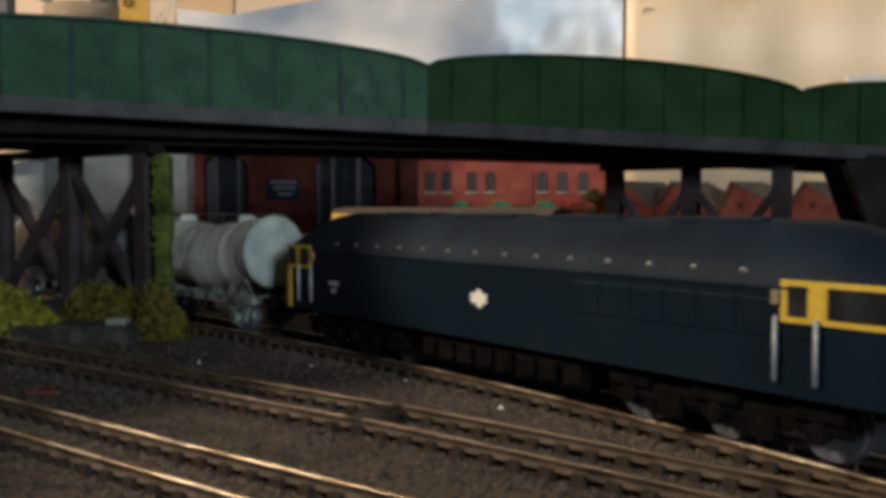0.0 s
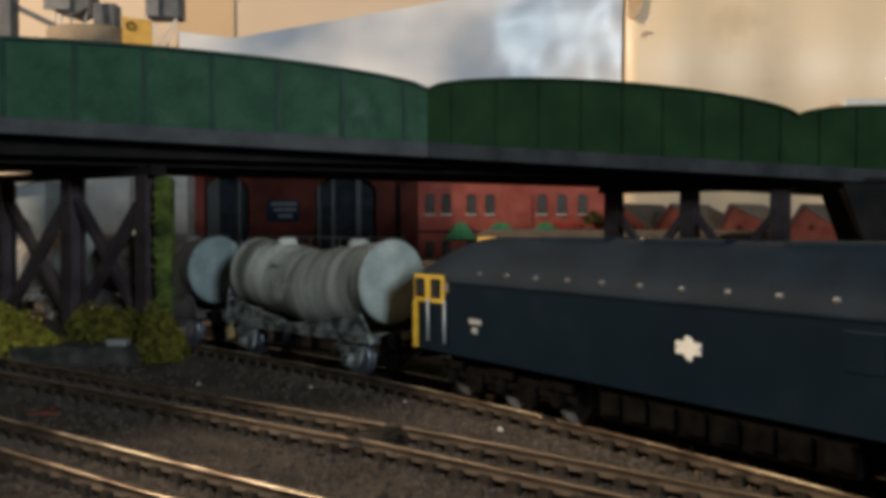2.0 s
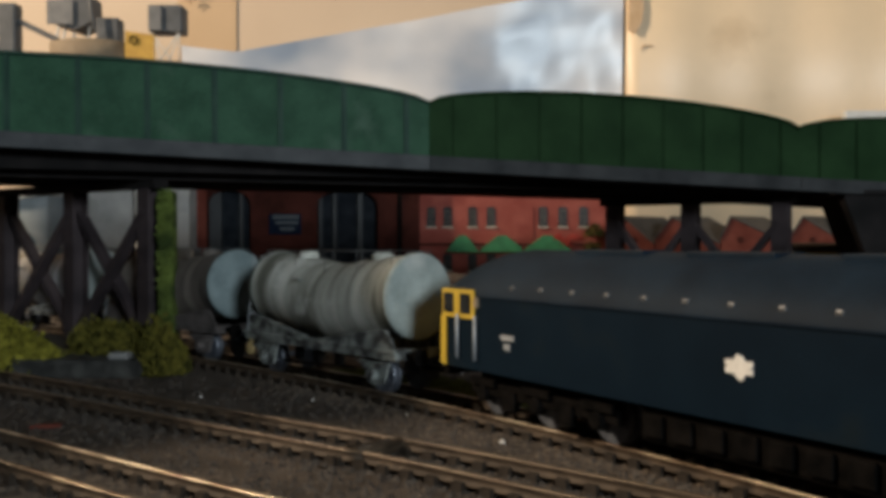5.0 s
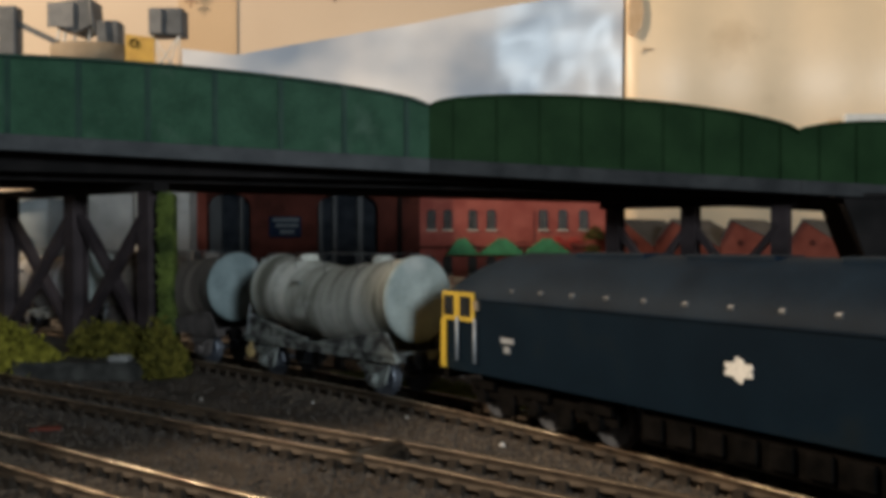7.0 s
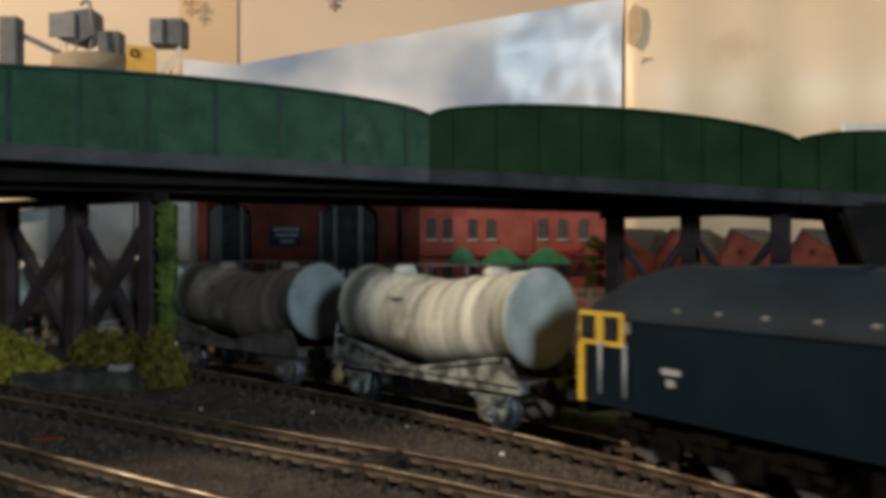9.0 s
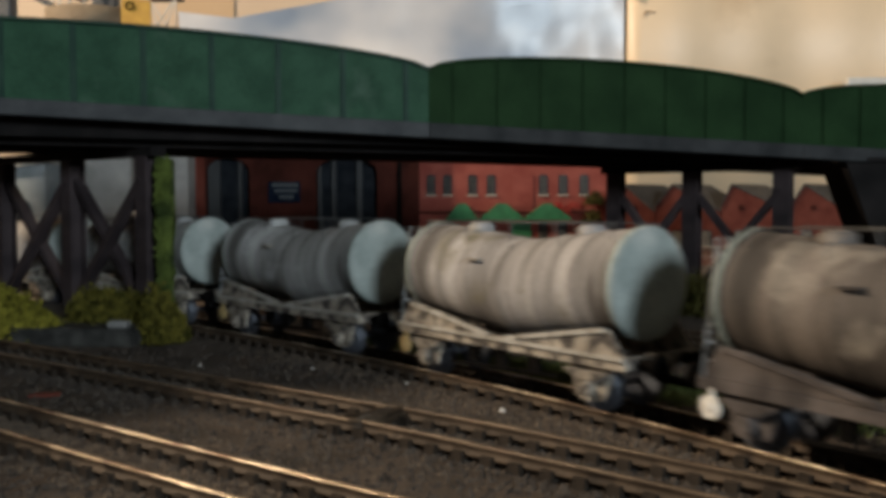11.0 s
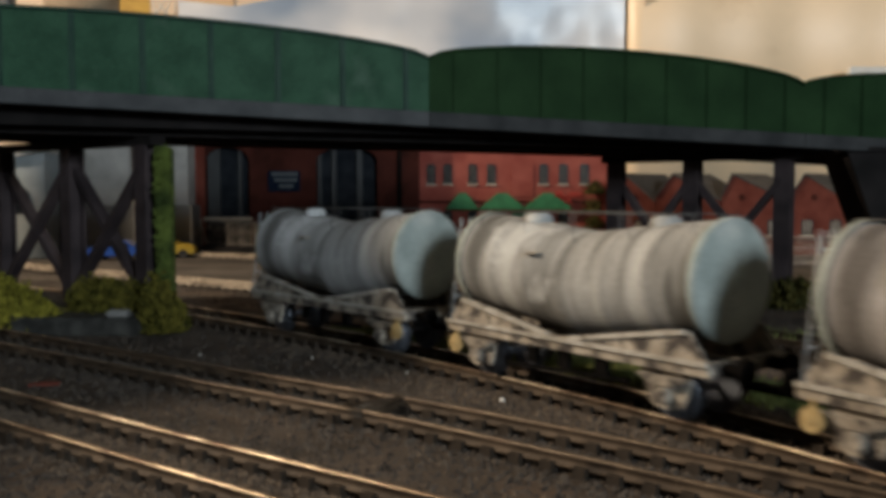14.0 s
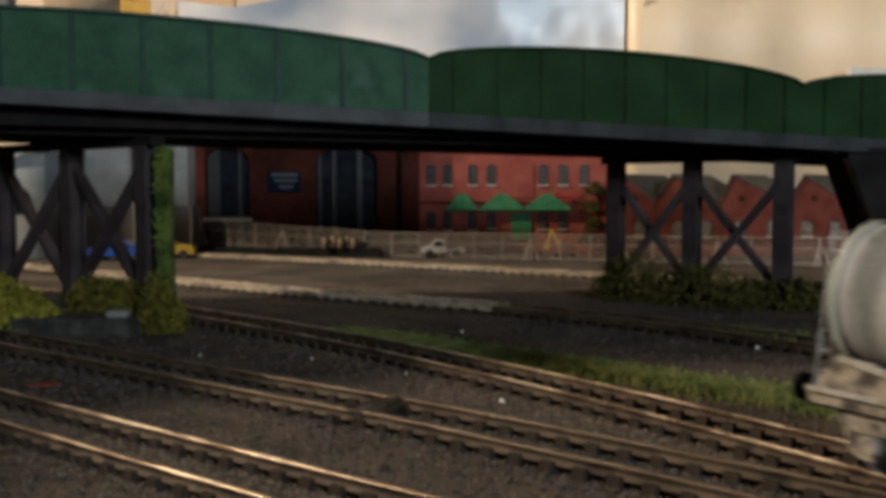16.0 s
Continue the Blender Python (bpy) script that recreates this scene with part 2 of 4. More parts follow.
# ---- the room and the baseboard ----
bm = B()
box(bm, -1400, 1400, -1100, 1175, -18, 0)
tagged(part("ground", bm, M_GROUND), "dark ballasted baseboard top with brown patches", "ground", kind="structure")
bm = B()
box(bm, -1700, 2200, 1180, 1230, -950, 1400)
tagged(part("wall_north", bm, M_WALL), "cream papered room wall behind the layout", "wall", kind="structure")
bm = B()
box(bm, -1750, -1700, -2000, 1230, -950, 1400)
tagged(part("wall_west", bm, M_ROOM), "plain dark painted room wall", "wall", kind="structure")
bm = B()
box(bm, 2200, 2250, -2000, 1230, -950, 1400)
tagged(part("wall_east", bm, M_ROOM), "plain dark painted room wall", "wall", kind="structure")
bm = B()
for x0, x1, z0, z1 in ((-1750, 620, -950, 1400), (1420, 2250, -950, 1400), (620, 1420, -950, 300), (620, 1420, 1000, 1400)):
    box(bm, x0, x1, -2050, -2000, z0, z1)
tagged(part("wall_south", bm, M_ROOM), "plain dark painted room wall with a window opening", "wall", kind="structure")
# unseen panel added to block the lamp; its outline shapes the shadow edge
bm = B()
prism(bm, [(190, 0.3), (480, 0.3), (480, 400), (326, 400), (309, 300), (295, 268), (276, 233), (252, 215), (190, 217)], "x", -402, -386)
tagged(part("wall_west_return", bm, M_ROOM), "unseen panel with a sloping shoulder, added to block the lamp", "wall", kind="structure")
bm = B()
box(bm, -1750, 2250, -2050, 1230, -1000, -950)
tagged(part("floor", bm, M_TAN), "brown floor of the room", "floor", kind="structure")
bm = B()
box(bm, -1750, 2250, -2050, 1230, 1400, 1450)
tagged(part("ceiling", bm, M_ROOM), "plain dark painted ceiling", "ceiling", kind="structure")
lamp = empty("ceiling_lamp", -1500, 280, 1400, 0, "white ceiling lamp hanging over the layout", "lamp")
bm = B()
rod(bm, (0, 0, -200), (0, 0, -262), 40, 110, 24)
part("shade", bm, M_LAMP, lamp)
bm = B()
rod(bm, (0, 0, -1), (0, 0, -200), 5, seg=8)
part("cord", bm, M_LAMP, lamp)
# the legs under the board
for i, (x, y) in enumerate(((-1300, -1000), (1300, -1000), (-1300, 1080), (1300, 1080))):
    bm = B()
    box(bm, x - 30, x + 30, y - 30, y + 30, -950, -18)
    tagged(part("board_leg", bm, M_TAN), "plain timber leg under the baseboard", "leg", "baseboard legs", "structure")
# the darker pier of wall: a thin strip with its shade put into the colour
bm = B()
box(bm, -336, -262, 1177.5, 1179.9, 0.5, 1400)
tagged(part("wall_strip", bm, M_WALL_B), "papered pilaster strip on the room wall, its shade put into buff", "wall", kind="structure")
# sky poster pinned to the wall
bm = B()
nx, nz = 60, 24


def poster_top(x):
    return 290 + 0.179 * (x + 257) if x > -257 else 290 - 0.12 * (x + 257)


grid = []
for i in range(nx + 1):
    a = i / nx
    x = -326 + a * 551
    col = []
    for j in range(nz + 1):
        z = 60 + (poster_top(x) - 60) * j / nz
        w = 1.6 * math.sin(a * 15 + 0.6) * (0.3 + j / nz) + 1.3 * math.sin(a * 34 + j * 0.35) * (a ** 3) + 5 * noise.noise((a * 5, j * 0.14, 3)) + 1.6 * noise.noise((a * 22, j * 0.5, 8)) * a
        w += 0.036 * max(0.0, x - 90) - 0.00035 * max(0.0, z - 240) ** 2
        col.append(bm.verts.new((x, 1159 + w, z)))
    grid.append(col)
for i in range(nx):
    for j in range(nz):
        bm.faces.new((grid[i][j], grid[i + 1][j], grid[i + 1][j + 1], grid[i][j + 1]))
M_POSTER = mat("sky_poster_print", (0.234, 0.2886, 0.3744), (0.6708, 0.6552, 0.6552), 6.0, 0.3, bump=0.02, fine=200, stretch=(1, 1, 1.3), grain=0.06, detail=2.5)
tagged(part("sky_poster", bm, M_POSTER, smooth=True), "glossy creased paper poster of a cloudy sky", "poster")
card = tagged(new("card_panel"), "cream card panel with scuffs and a torn corner", "panel")
bm = B()
cols = 40
for i in range(cols):
    xa, xb = 229 + 671 * i / cols, 229 + 671 * (i + 1) / cols
    wob = lambda x: 1162 + 5 * math.sin(x * 0.017) + 1.5 * math.sin(x * 0.06)
    q = [bm.verts.new(c) for c in ((xa, wob(xa), 0.5), (xb, wob(xb), 0.5), (xb, wob(xb), 520), (xa, wob(xa), 520), (xa, 1176, 0.5), (xb, 1176, 0.5), (xb, 1176, 520), (xa, 1176, 520))]
    for f in ((0, 1, 2, 3), (7, 6, 5, 4), (3, 2, 6, 7), (1, 0, 4, 5)):
        bm.faces.new([q[j] for j in f])
    if i in (0, cols - 1):
        bm.faces.new([q[j] for j in ((0, 3, 7, 4) if i == 0 else (2, 1, 5, 6))])
bmesh.ops.remove_doubles(bm, verts=bm.verts, dist=0.01)
part("sheet", bm, M_CARD, card, smooth=True)
bm = B()
prism(bm, [(230, 318), (238, 312), (247, 326), (249, 345), (246, 362), (238, 366), (231, 352)], "y", 1152, 1156)
part("torn_patch", bm, M_TORN, card, "torn tan paper patch")
bm = B()
prism(bm, [(246, 292), (252, 296), (262, 296), (262, 298), (250, 299)], "y", 1156, 1157.5)
part("crease", bm, M_WALL_B, card)
bm = B()
box(bm, 489, 640, 1128, 1140, 0.5, 213, 2)
tagged(part("paper_roll", bm, M_WHITE), "white paper slip standing before the card", "paper")


# ---- tracks ----
def spline(pts, step=1.0):
    P = [Vector((*p, 0)) for p in pts]
    P = [P[0] * 2 - P[1]] + P + [P[-1] * 2 - P[-2]]
    out = []
    for i in range(1, len(P) - 2):
        p0, p1, p2, p3 = P[i - 1:i + 3]
        n = max(2, int((p2 - p1).length / step))
        for k in range(n):
            t = k / n
            out.append(0.5 * (2 * p1 + (p2 - p0) * t + (2 * p0 - 5 * p1 + 4 * p2 - p3) * t * t + (3 * p1 - p0 - 3 * p2 + p3) * t ** 3))
    out.append(P[-2])
    return out


def rail_mesh(line, lat, z0):
    bm = B()
    prof = [(-1.1, 0), (1.1, 0), (1.1, 0.5), (0.35, 0.8), (0.35, 1.9), (0.65, 2.1), (0.65, 2.75), (0.4, 2.9), (-0.4, 2.9), (-0.65, 2.75), (-0.65, 2.1), (-0.35, 1.9), (-0.35, 0.8), (-1.1, 0.5)]
    last = None
    for i, p in enumerate(line):
        d = (line[min(i + 1, len(line) - 1)] - line[max(i - 1, 0)]).normalized()
        s = Vector((d.y, -d.x, 0))
        ring = [bm.verts.new(p + s * (lat + a) + Vector((0, 0, z0 + h))) for a, h in prof]
        if last:
            for k in range(len(prof)):
                j = (k + 1) % len(prof)
                bm.faces.new((last[k], last[j], ring[j], ring[k])).material_index = 0 if 6 <= k <= 8 else 1
        last = ring
    return bm


def resample(line, step):
    out, acc, prev = [line[0]], 0.0, line[0]
    for p in line[1:]:
        seg = (p - prev).length
        while acc + seg >= step:
            q = prev + (p - prev) * ((step - acc) / seg)
            out.append(q)
            prev, seg, acc = q, (p - q).length, 0.0
        acc += seg
        prev = p
    return out


def track(label, line, near, rail_mat, gap=8.2, half=8.25, side=None):
    """A line of track: two rails, chairs and sleepers; those sleepers inside the box near are single pieces."""
    line = resample(line, gap / 2)
    tr = tagged(new("railway_track"), label, "railway track", "tracks", "structure")
    for lat in (half, -half):
        part("rail", rail_mesh(line, lat, 1.6), rail_mat, tr, smooth=True).data.materials.append(side or M_RAIL_SIDE)
    sl = B()
    box(sl, -1.9, 1.9, -15.5, 15.5, -0.5, 0.2)
    chairs = len(sl.faces)
    for lat in (half, -half):
        box(sl, -1.5, 1.5, lat - 2.3, lat - 0.7, 0.2, 2.5)
        box(sl, -1.5, 1.5, lat + 0.7, lat + 2.3, 0.2, 2.5)
    sl.faces.ensure_lookup_table()
    for f in sl.faces[chairs:]:
        f.material_index = 1
    first = part("sleeper", sl, M_SLEEPER, tr)
    first.data.materials.append(M_CHAIR)
    rest, used = B(), False
    x0, x1, y0, y1 = near
    for i in range(1, len(line) - 1, 2):
        p, d = line[i], (line[i + 1] - line[i - 1]).normalized()
        a = math.degrees(math.atan2(d.y, d.x)) + random.uniform(-1.2, 1.2)
        if x0 < p.x < x1 and y0 < p.y < y1:
            if not used:
                ob, used = first, True
            else:
                ob = new("sleeper", first.data)
                ob.parent = tr
            ob.matrix_basis = pose(p.x * MM, p.y * MM, 0, 0, 0, a)
        else:
            ca, sa = math.cos(radians(a)), math.sin(radians(a))
            for q in box(rest, -1.9, 1.9, -15.5, 15.5, -0.5, 0.2):
                q.co = Vector((p.x + q.co.x * ca - q.co.y * sa, p.y + q.co.x * sa + q.co.y * ca, q.co.z))
    if len(rest.verts):
        tagged(part("far_sleepers", rest, M_SLEEPER, tr), kind="stuff")
    else:
        rest.free()
    return tr


HEAD, CURVE, X0, Y0 = radians(-50.5), -0.0008, 0.0, 310.0
RAIL_TOP = 4.5


def on_line(s):
    """Place and heading, s mm along the train's line."""
    a = HEAD + CURVE * s
    return X0 + (math.sin(a) - math.sin(HEAD)) / CURVE, Y0 - (math.cos(a) - math.cos(HEAD)) / CURVE, a


VIEW = (-330, 330, 90, 900)
main_line = [Vector((*on_line(s)[:2], 0)) for s in range(-1150, 1420, 4)]
track("running line with worn brown rails polished on top", main_line, VIEW, M_SHINY)
track("siding with shiny worn rails in brown ballast", spline([(-560, 585), (-99, 227), (120, 60), (560, -300)]), VIEW, M_SHINY, half=9.0)
track("siding with brown worn rails in ballast coloured dark as shade", spline([(-560, 655), (-68.5, 278.4), (-18, 241), (22.5, 207), (75, 160), (120, 112)]), VIEW, M_RAIL, half=9.0)
# one siding in two pieces: bright rails where lit, darker colour for the shade
track("siding with pale worn rails beyond the bridge pier", spline([(-420, 800), (-178, 610), (-70, 530), (30, 462)]), VIEW, M_SHINY, side=M_RAIL_PALE)
track("same siding continued beneath the bridge, rails coloured dark as shade", spline([(30, 462), (85, 412), (125, 365), (180, 285)]), VIEW, M_RAIL_DARK)
YARD_LINE = spline([(-330, 930), (-108, 800), (110, 655), (260, 572), (420, 500), (800, 380), (1200, 300)])
track("siding with pale worn rails beside the wire fence", YARD_LINE, VIEW, M_SHINY, side=M_RAIL_PALE)

M_ASH = mat("grey_brown_ash", (0.045, 0.038, 0.032), (0.085, 0.072, 0.06), 25, 0.9, bump=0.6, fine=900, dirt=(0.03, 0.026, 0.022), dirt_at=0.58, dirt_scale=14, spec=0.15)
bm = B()
prism(bm, [(-430, 700), (-330, 880), (-236, 898), (-60, 872), (150, 812), (330, 755), (330, 590), (240, 560), (60, 660), (-30, 700), (-90, 640), (-10, 545), (40, 480), (0, 470), (-190, 600)], "z", 0.02, 0.3)
tagged(part("yard_surface", bm, M_ASH), "grey-brown ash yard surface beyond the bridge", "yard", kind="structure")

# ---- the girder bridge ----
UX, UY = math.cos(math.atan(0.205)), math.sin(math.atan(0.205))
BR0 = (-6.2, 422.0)


def br(u, v, z):
    """Bridge coordinates: u along its face, v back from it; the deck falls gently to the east."""
    return (BR0[0] + u * UX - v * UY, BR0[1] + u * UY + v * UX, z - 0.0405 * u)


def to_bridge(bm):
    for v in bm.verts:
        v.co = Vector(br(*v.co))
    return bm


bridge = tagged(new("girder_bridge"), "green plate girder bridge with grey flanges on steel piers", "bridge")


def arch(a, end=33.0, rise=8.0):
    return end - 1.5 + (rise + 1.5) * max(0.0, 1 - (2 * a - 1) ** 2) ** 0.6


def girder(u0, u1, v, ribs, m, rim, label, band=None):
    z0 = 89.3
    n = 40
    bm = B()
    poly = [(u0, z0 + 6.6)] + [(u0 + (u1 - u0) * i / n, z0 + arch(i / n)) for i in range(n + 1)] + [(u1, z0 + 6.6)]
    prism(bm, poly, "y", v + 1.6, v + 3.2)
    web = part("girder", to_bridge(bm), m, bridge, label)
    bm = B()
    for i in range(n):
        a, b = i / n, (i + 1) / n
        ua, ub = u0 + (u1 - u0) * a, u0 + (u1 - u0) * b
        za, zb = z0 + arch(a), z0 + arch(b)
        pts = [(ua, v, za - 1.1), (ub, v, zb - 1.1), (ub, v, zb + 0.3), (ua, v, za + 0.3)]
        q = [bm.verts.new(p) for p in pts] + [bm.verts.new((p[0], v + 5, p[2])) for p in pts]
        for f in ((0, 1, 2, 3), (7, 6, 5, 4), (0, 4, 5, 1), (2, 6, 7, 3)):
            bm.faces.new([q[k] for k in f])
    bmesh.ops.remove_doubles(bm, verts=bm.verts, dist=0.01)
    part("top_flange", to_bridge(bm), rim, web)
    for u in ribs:
        bm = B()
        h = arch((u - u0) / (u1 - u0))
        box(bm, u - 0.55, u + 0.55, v + 0.6, v + 1.8, z0 + 6.8, z0 + h - 1.0)
        box(bm, u - 1.3, u + 1.3, v + 1.2, v + 1.75, z0 + 6.9, z0 + h - 1.2)
        part("stiffener", to_bridge(bm), rim, web)
    bm = B()
    box(bm, u0, u1, v - 0.8, v + 5.0, z0, z0 + 6.9, 0.5)
    part("bottom_flange", to_bridge(bm), band or M_BAND, web)
    return web


girder(-262, 0, 0, [-10.5 - 28.3 * i for i in range(9)], M_GREEN, M_RIB, "light green girder with dusty panels")
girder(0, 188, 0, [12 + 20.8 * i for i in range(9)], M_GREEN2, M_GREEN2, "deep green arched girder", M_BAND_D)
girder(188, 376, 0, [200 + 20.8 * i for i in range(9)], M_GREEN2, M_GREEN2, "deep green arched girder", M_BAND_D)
for u0, u1 in ((-262, 0), (0, 188), (188, 376)):
    girder(u0, u1, 128, [], M_GREEN2, M_GREEN2, "deep green far girder")
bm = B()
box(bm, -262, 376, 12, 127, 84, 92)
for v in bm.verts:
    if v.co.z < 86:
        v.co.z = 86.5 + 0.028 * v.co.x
part("deck", to_bridge(bm), M_DARK, bridge, "deck underside with its shade put into near-black")
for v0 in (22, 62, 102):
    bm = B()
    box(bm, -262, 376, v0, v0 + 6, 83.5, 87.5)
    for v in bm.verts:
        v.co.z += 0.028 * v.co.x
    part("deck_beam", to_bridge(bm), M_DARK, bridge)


def h_column(bm, x, y, z0, z1, w):
    box(bm, x - w / 2, x + w / 2, y - w / 2, y - w / 2 + 1.2, z0, z1)
    box(bm, x - w / 2, x + w / 2, y + w / 2 - 1.2, y + w / 2, z0, z1)
    box(bm, x - 0.8, x + 0.8, y - w / 2 + 1.2, y + w / 2 - 1.2, z0, z1)


def pier(x, y, steps, z1, w, label):
    """A row of steel columns with crossed braces and a cap beam, running back to the north-west."""
    p = tagged(new("bridge_pier"), label, "bridge pier", "bridge piers")
    dx, dy = -0.8, 0.6
    ang = math.atan2(dy, dx)
    pts = [(x + dx * t, y + dy * t) for t in steps]
    for px, py in pts:
        bm = B()
        h_column(bm, 0, 0, 0.3, z1, w)
        part("column", bm, M_PIER, p, at=pose(px * MM, py * MM, 0, 0, 0, math.degrees(ang)))
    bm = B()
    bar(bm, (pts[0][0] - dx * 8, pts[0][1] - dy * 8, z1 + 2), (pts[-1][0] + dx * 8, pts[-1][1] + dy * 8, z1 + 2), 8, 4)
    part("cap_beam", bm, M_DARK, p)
    for (ax, ay), (bx, by) in zip(pts, pts[1:]):
        for za, zb, o in ((z1 - 10, 6, -2.2), (6, z1 - 10, 2.2)):
            bm = B()
            bar(bm, (ax + 0.6 * o, ay + 0.8 * o, za), (bx + 0.6 * o, by + 0.8 * o, zb), 3.4, 5.4, (-0.6, -0.8, 0))
            part("brace", bm, M_PIER, p)
    return p


left_pier = pier(-134, 422, (0, 60.6, 126), 81, 8.5, "dark steel trestle pier with crossed braces, mossy near column")
pier(178, 486, (0, 49.6, 96), 77, 8.5, "dark steel trestle pier with crossed braces in bushes")
bm = B()
box(bm, -128.5, -122, 414, 424, 0.3, 80, 1.2)
part("mossy_column", bm, M_MOSS, left_pier, "column grown over with green moss")
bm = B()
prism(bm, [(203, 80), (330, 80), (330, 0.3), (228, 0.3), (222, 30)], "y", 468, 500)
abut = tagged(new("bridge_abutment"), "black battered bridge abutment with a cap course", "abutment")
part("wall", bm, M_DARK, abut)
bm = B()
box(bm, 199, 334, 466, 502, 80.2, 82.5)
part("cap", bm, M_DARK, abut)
bm = B()
prism(bm, [(-181, 385), (-128, 381), (-118, 420), (-240, 520), (-270, 500)], "z", 0.2, 7.5)
bmesh.ops.bevel(bm, geom=list(bm.edges), offset=1.0, segments=2, affect="EDGES")
tagged(part("pier_plinth", bm, M_PLINTH), "black rough stone plinth under the trestle pier", "plinth")

bm = B()
box(bm, -141, -132, 385, 392, 7.4, 10.5, 1.2)
tagged(part("stone_block", bm, M_GREY), "pale grey stone block lying on the plinth", "stone")


def foliage(name, blobs, n, size, m, label, seed, category="bush"):
    """Many small leaf clumps scattered through a few overlapping rounded masses (x, y, z, radius, height)."""
    rnd = random.Random(seed)
    vs, fs = [], []
    for _ in range(n):
        x, y, z, r, h = rnd.choice(blobs)
        a, e, q = rnd.uniform(0, 6.283), math.acos(rnd.uniform(0.0, 1)), rnd.uniform(0.55, 1.08) * (1 + 0.2 * rnd.random())
        c = Vector((x + r * q * math.sin(e) * math.cos(a), y + r * q * math.sin(e) * math.sin(a), max(z + 0.3, z + h * q * math.cos(e))))
        for _k in range(2):
            u = Vector((rnd.gauss(0, 1), rnd.gauss(0, 1), rnd.gauss(0, 1))).normalized()
            w = u.orthogonal().normalized()
            s = size * rnd.uniform(0.6, 1.4)
            i = len(vs)
            vs += [(c + u * s), (c + w * s * 0.6), (c - u * s * 0.8), (c - w * s * 0.6 + u * s * 0.2)]
            fs += [(i, i + 1, i + 2), (i, i + 2, i + 3)]
    me = bpy.data.meshes.new(name)
    me.from_pydata([v * MM for v in vs], [], fs)
    me.materials.append(m)
    return tagged(new(name, me), label, category)


foliage("bush", [(-181, 397, 2, 11, 15), (-192, 408, 2, 13, 17), (-172, 394, 2, 8, 10)], 2850, 1.15, M_BUSH_Y, "yellow-green foam bush beside the pier plinth", 1)
foliage("bush", [(-207, 420, 2, 14, 21), (-198, 403, 2, 11, 18)], 2280, 1.15, M_BUSH_Y, "yellow-green foam bush beside the pier plinth", 2)
foliage("bush", [(-148, 409, 7, 11, 13), (-157, 416, 7, 11, 13), (-140, 412, 7, 10, 12)], 2850, 1.15, M_BUSH, "green foam bush on the pier plinth", 3)
foliage("bush", [(-119, 389, 1, 8, 18), (-116, 392, 1, 7, 14), (-122, 394, 4, 7.5, 19)], 2470, 1.15, M_BUSH, "green foam bush at the corner of the pier plinth", 4)
foliage("bush", [(108, 520, 0, 16, 26), (122, 508, 0, 15, 20), (98, 530, 0, 12, 18)], 2470, 1.15, M_BUSH_D, "olive scrubby bush round the trestle pier", 5)
foliage("bush", [(145, 492, 0, 16, 19), (160, 485, 0, 14, 15), (134, 498, 0, 13, 20)], 2470, 1.15, M_BUSH_D, "olive scrubby bush round the trestle pier", 6)
foliage("bush", [(176, 476, 0, 10, 13), (184, 476, 0, 9, 15)], 700, 1.5, M_BUSH_D, "olive scrubby bush round the trestle pier", 7)
foliage("ivy", [(-125.2, 415, z, 3.1, 5) for z in range(3, 78, 4)],
        2600, 1.2, M_MOSS, "bright green moss climbing the pier column", 8, "moss")

# ---- buildings along the back ----


def arch_poly(x0, x1, z0, z1, rise, n=8):
    pts = [(x0, z0), (x1, z0), (x1, z1 - rise)]
    for i in range(1, n):
        a = math.pi * i / n
        pts.append(((x0 + x1) / 2 + (x1 - x0) / 2 * math.cos(a), z1 - rise + rise * math.sin(a)))
    return pts + [(x0, z1 - rise)]


def window(parent, x, z, w, h, y, bars=(2, 3), rise=2.0, trim=M_STONE, bar_mat=None):
    win = B()
    prism(win, arch_poly(x - w / 2, x + w / 2, z, z + h, rise), "y", y - 0.5, y + 1)
    wn = part("window", win, M_GLASS, parent)
    for i in range(1, bars[0] + 1):
        xx = x - w / 2 + w * i / (bars[0] + 1)
        bm = B()
        box(bm, xx - 0.2, xx + 0.2, y - 1.0, y - 0.5, z, z + h - 0.6)
        part("glazing_bar", bm, bar_mat or M_STONE_D, wn)
    for i in range(1, bars[1] + 1):
        zz = z + h * i / (bars[1] + 1)
        bm = B()
        box(bm, x - w / 2, x + w / 2, y - 0.95, y - 0.5, zz - 0.2, zz + 0.2)
        part("glazing_bar", bm, bar_mat or M_STONE_D, wn)
    bm = B()
    box(bm, x - w / 2 - 1, x + w / 2 + 1, y - 1.6, y - 0.4, z - 1.6, z)
    part("sill", bm, trim, wn)
    return wn


MILL_Y = 940
k = MILL_Y / 1644.0
px = lambda x: (x - 784) * k
pz = lambda y: 58.5 + (347 - y) * k
mill = tagged(new("mill_building"), "pink-red brick mill with arched windows and green canopies", "building")
bm = B()
box(bm, px(735), px(1092), MILL_Y, MILL_Y + 40, 0.3, 128)
part("wall", bm, M_BRICK_P, mill)
bm = B()
prism(bm, [(MILL_Y - 3, 128), (MILL_Y + 43, 128), (MILL_Y + 20, 146)], "x", px(733), px(1094))
part("roof", bm, M_SLATE, mill)
for x in (763, 792, 836, 869, 961, 996, 1033):
    window(mill, px(x), pz(327), 9, 20, MILL_Y - 0.2)
for x in (763, 792, 836, 869, 961, 996):
    window(mill, px(x), pz(405), 9, 17, MILL_Y - 0.2)
bm = B()
prism(bm, arch_poly(px(903), px(943), pz(350), pz(288), 4), "y", MILL_Y - 1.2, MILL_Y)
part("bricked_arch", bm, M_BRICK_P, mill)
bm = B()
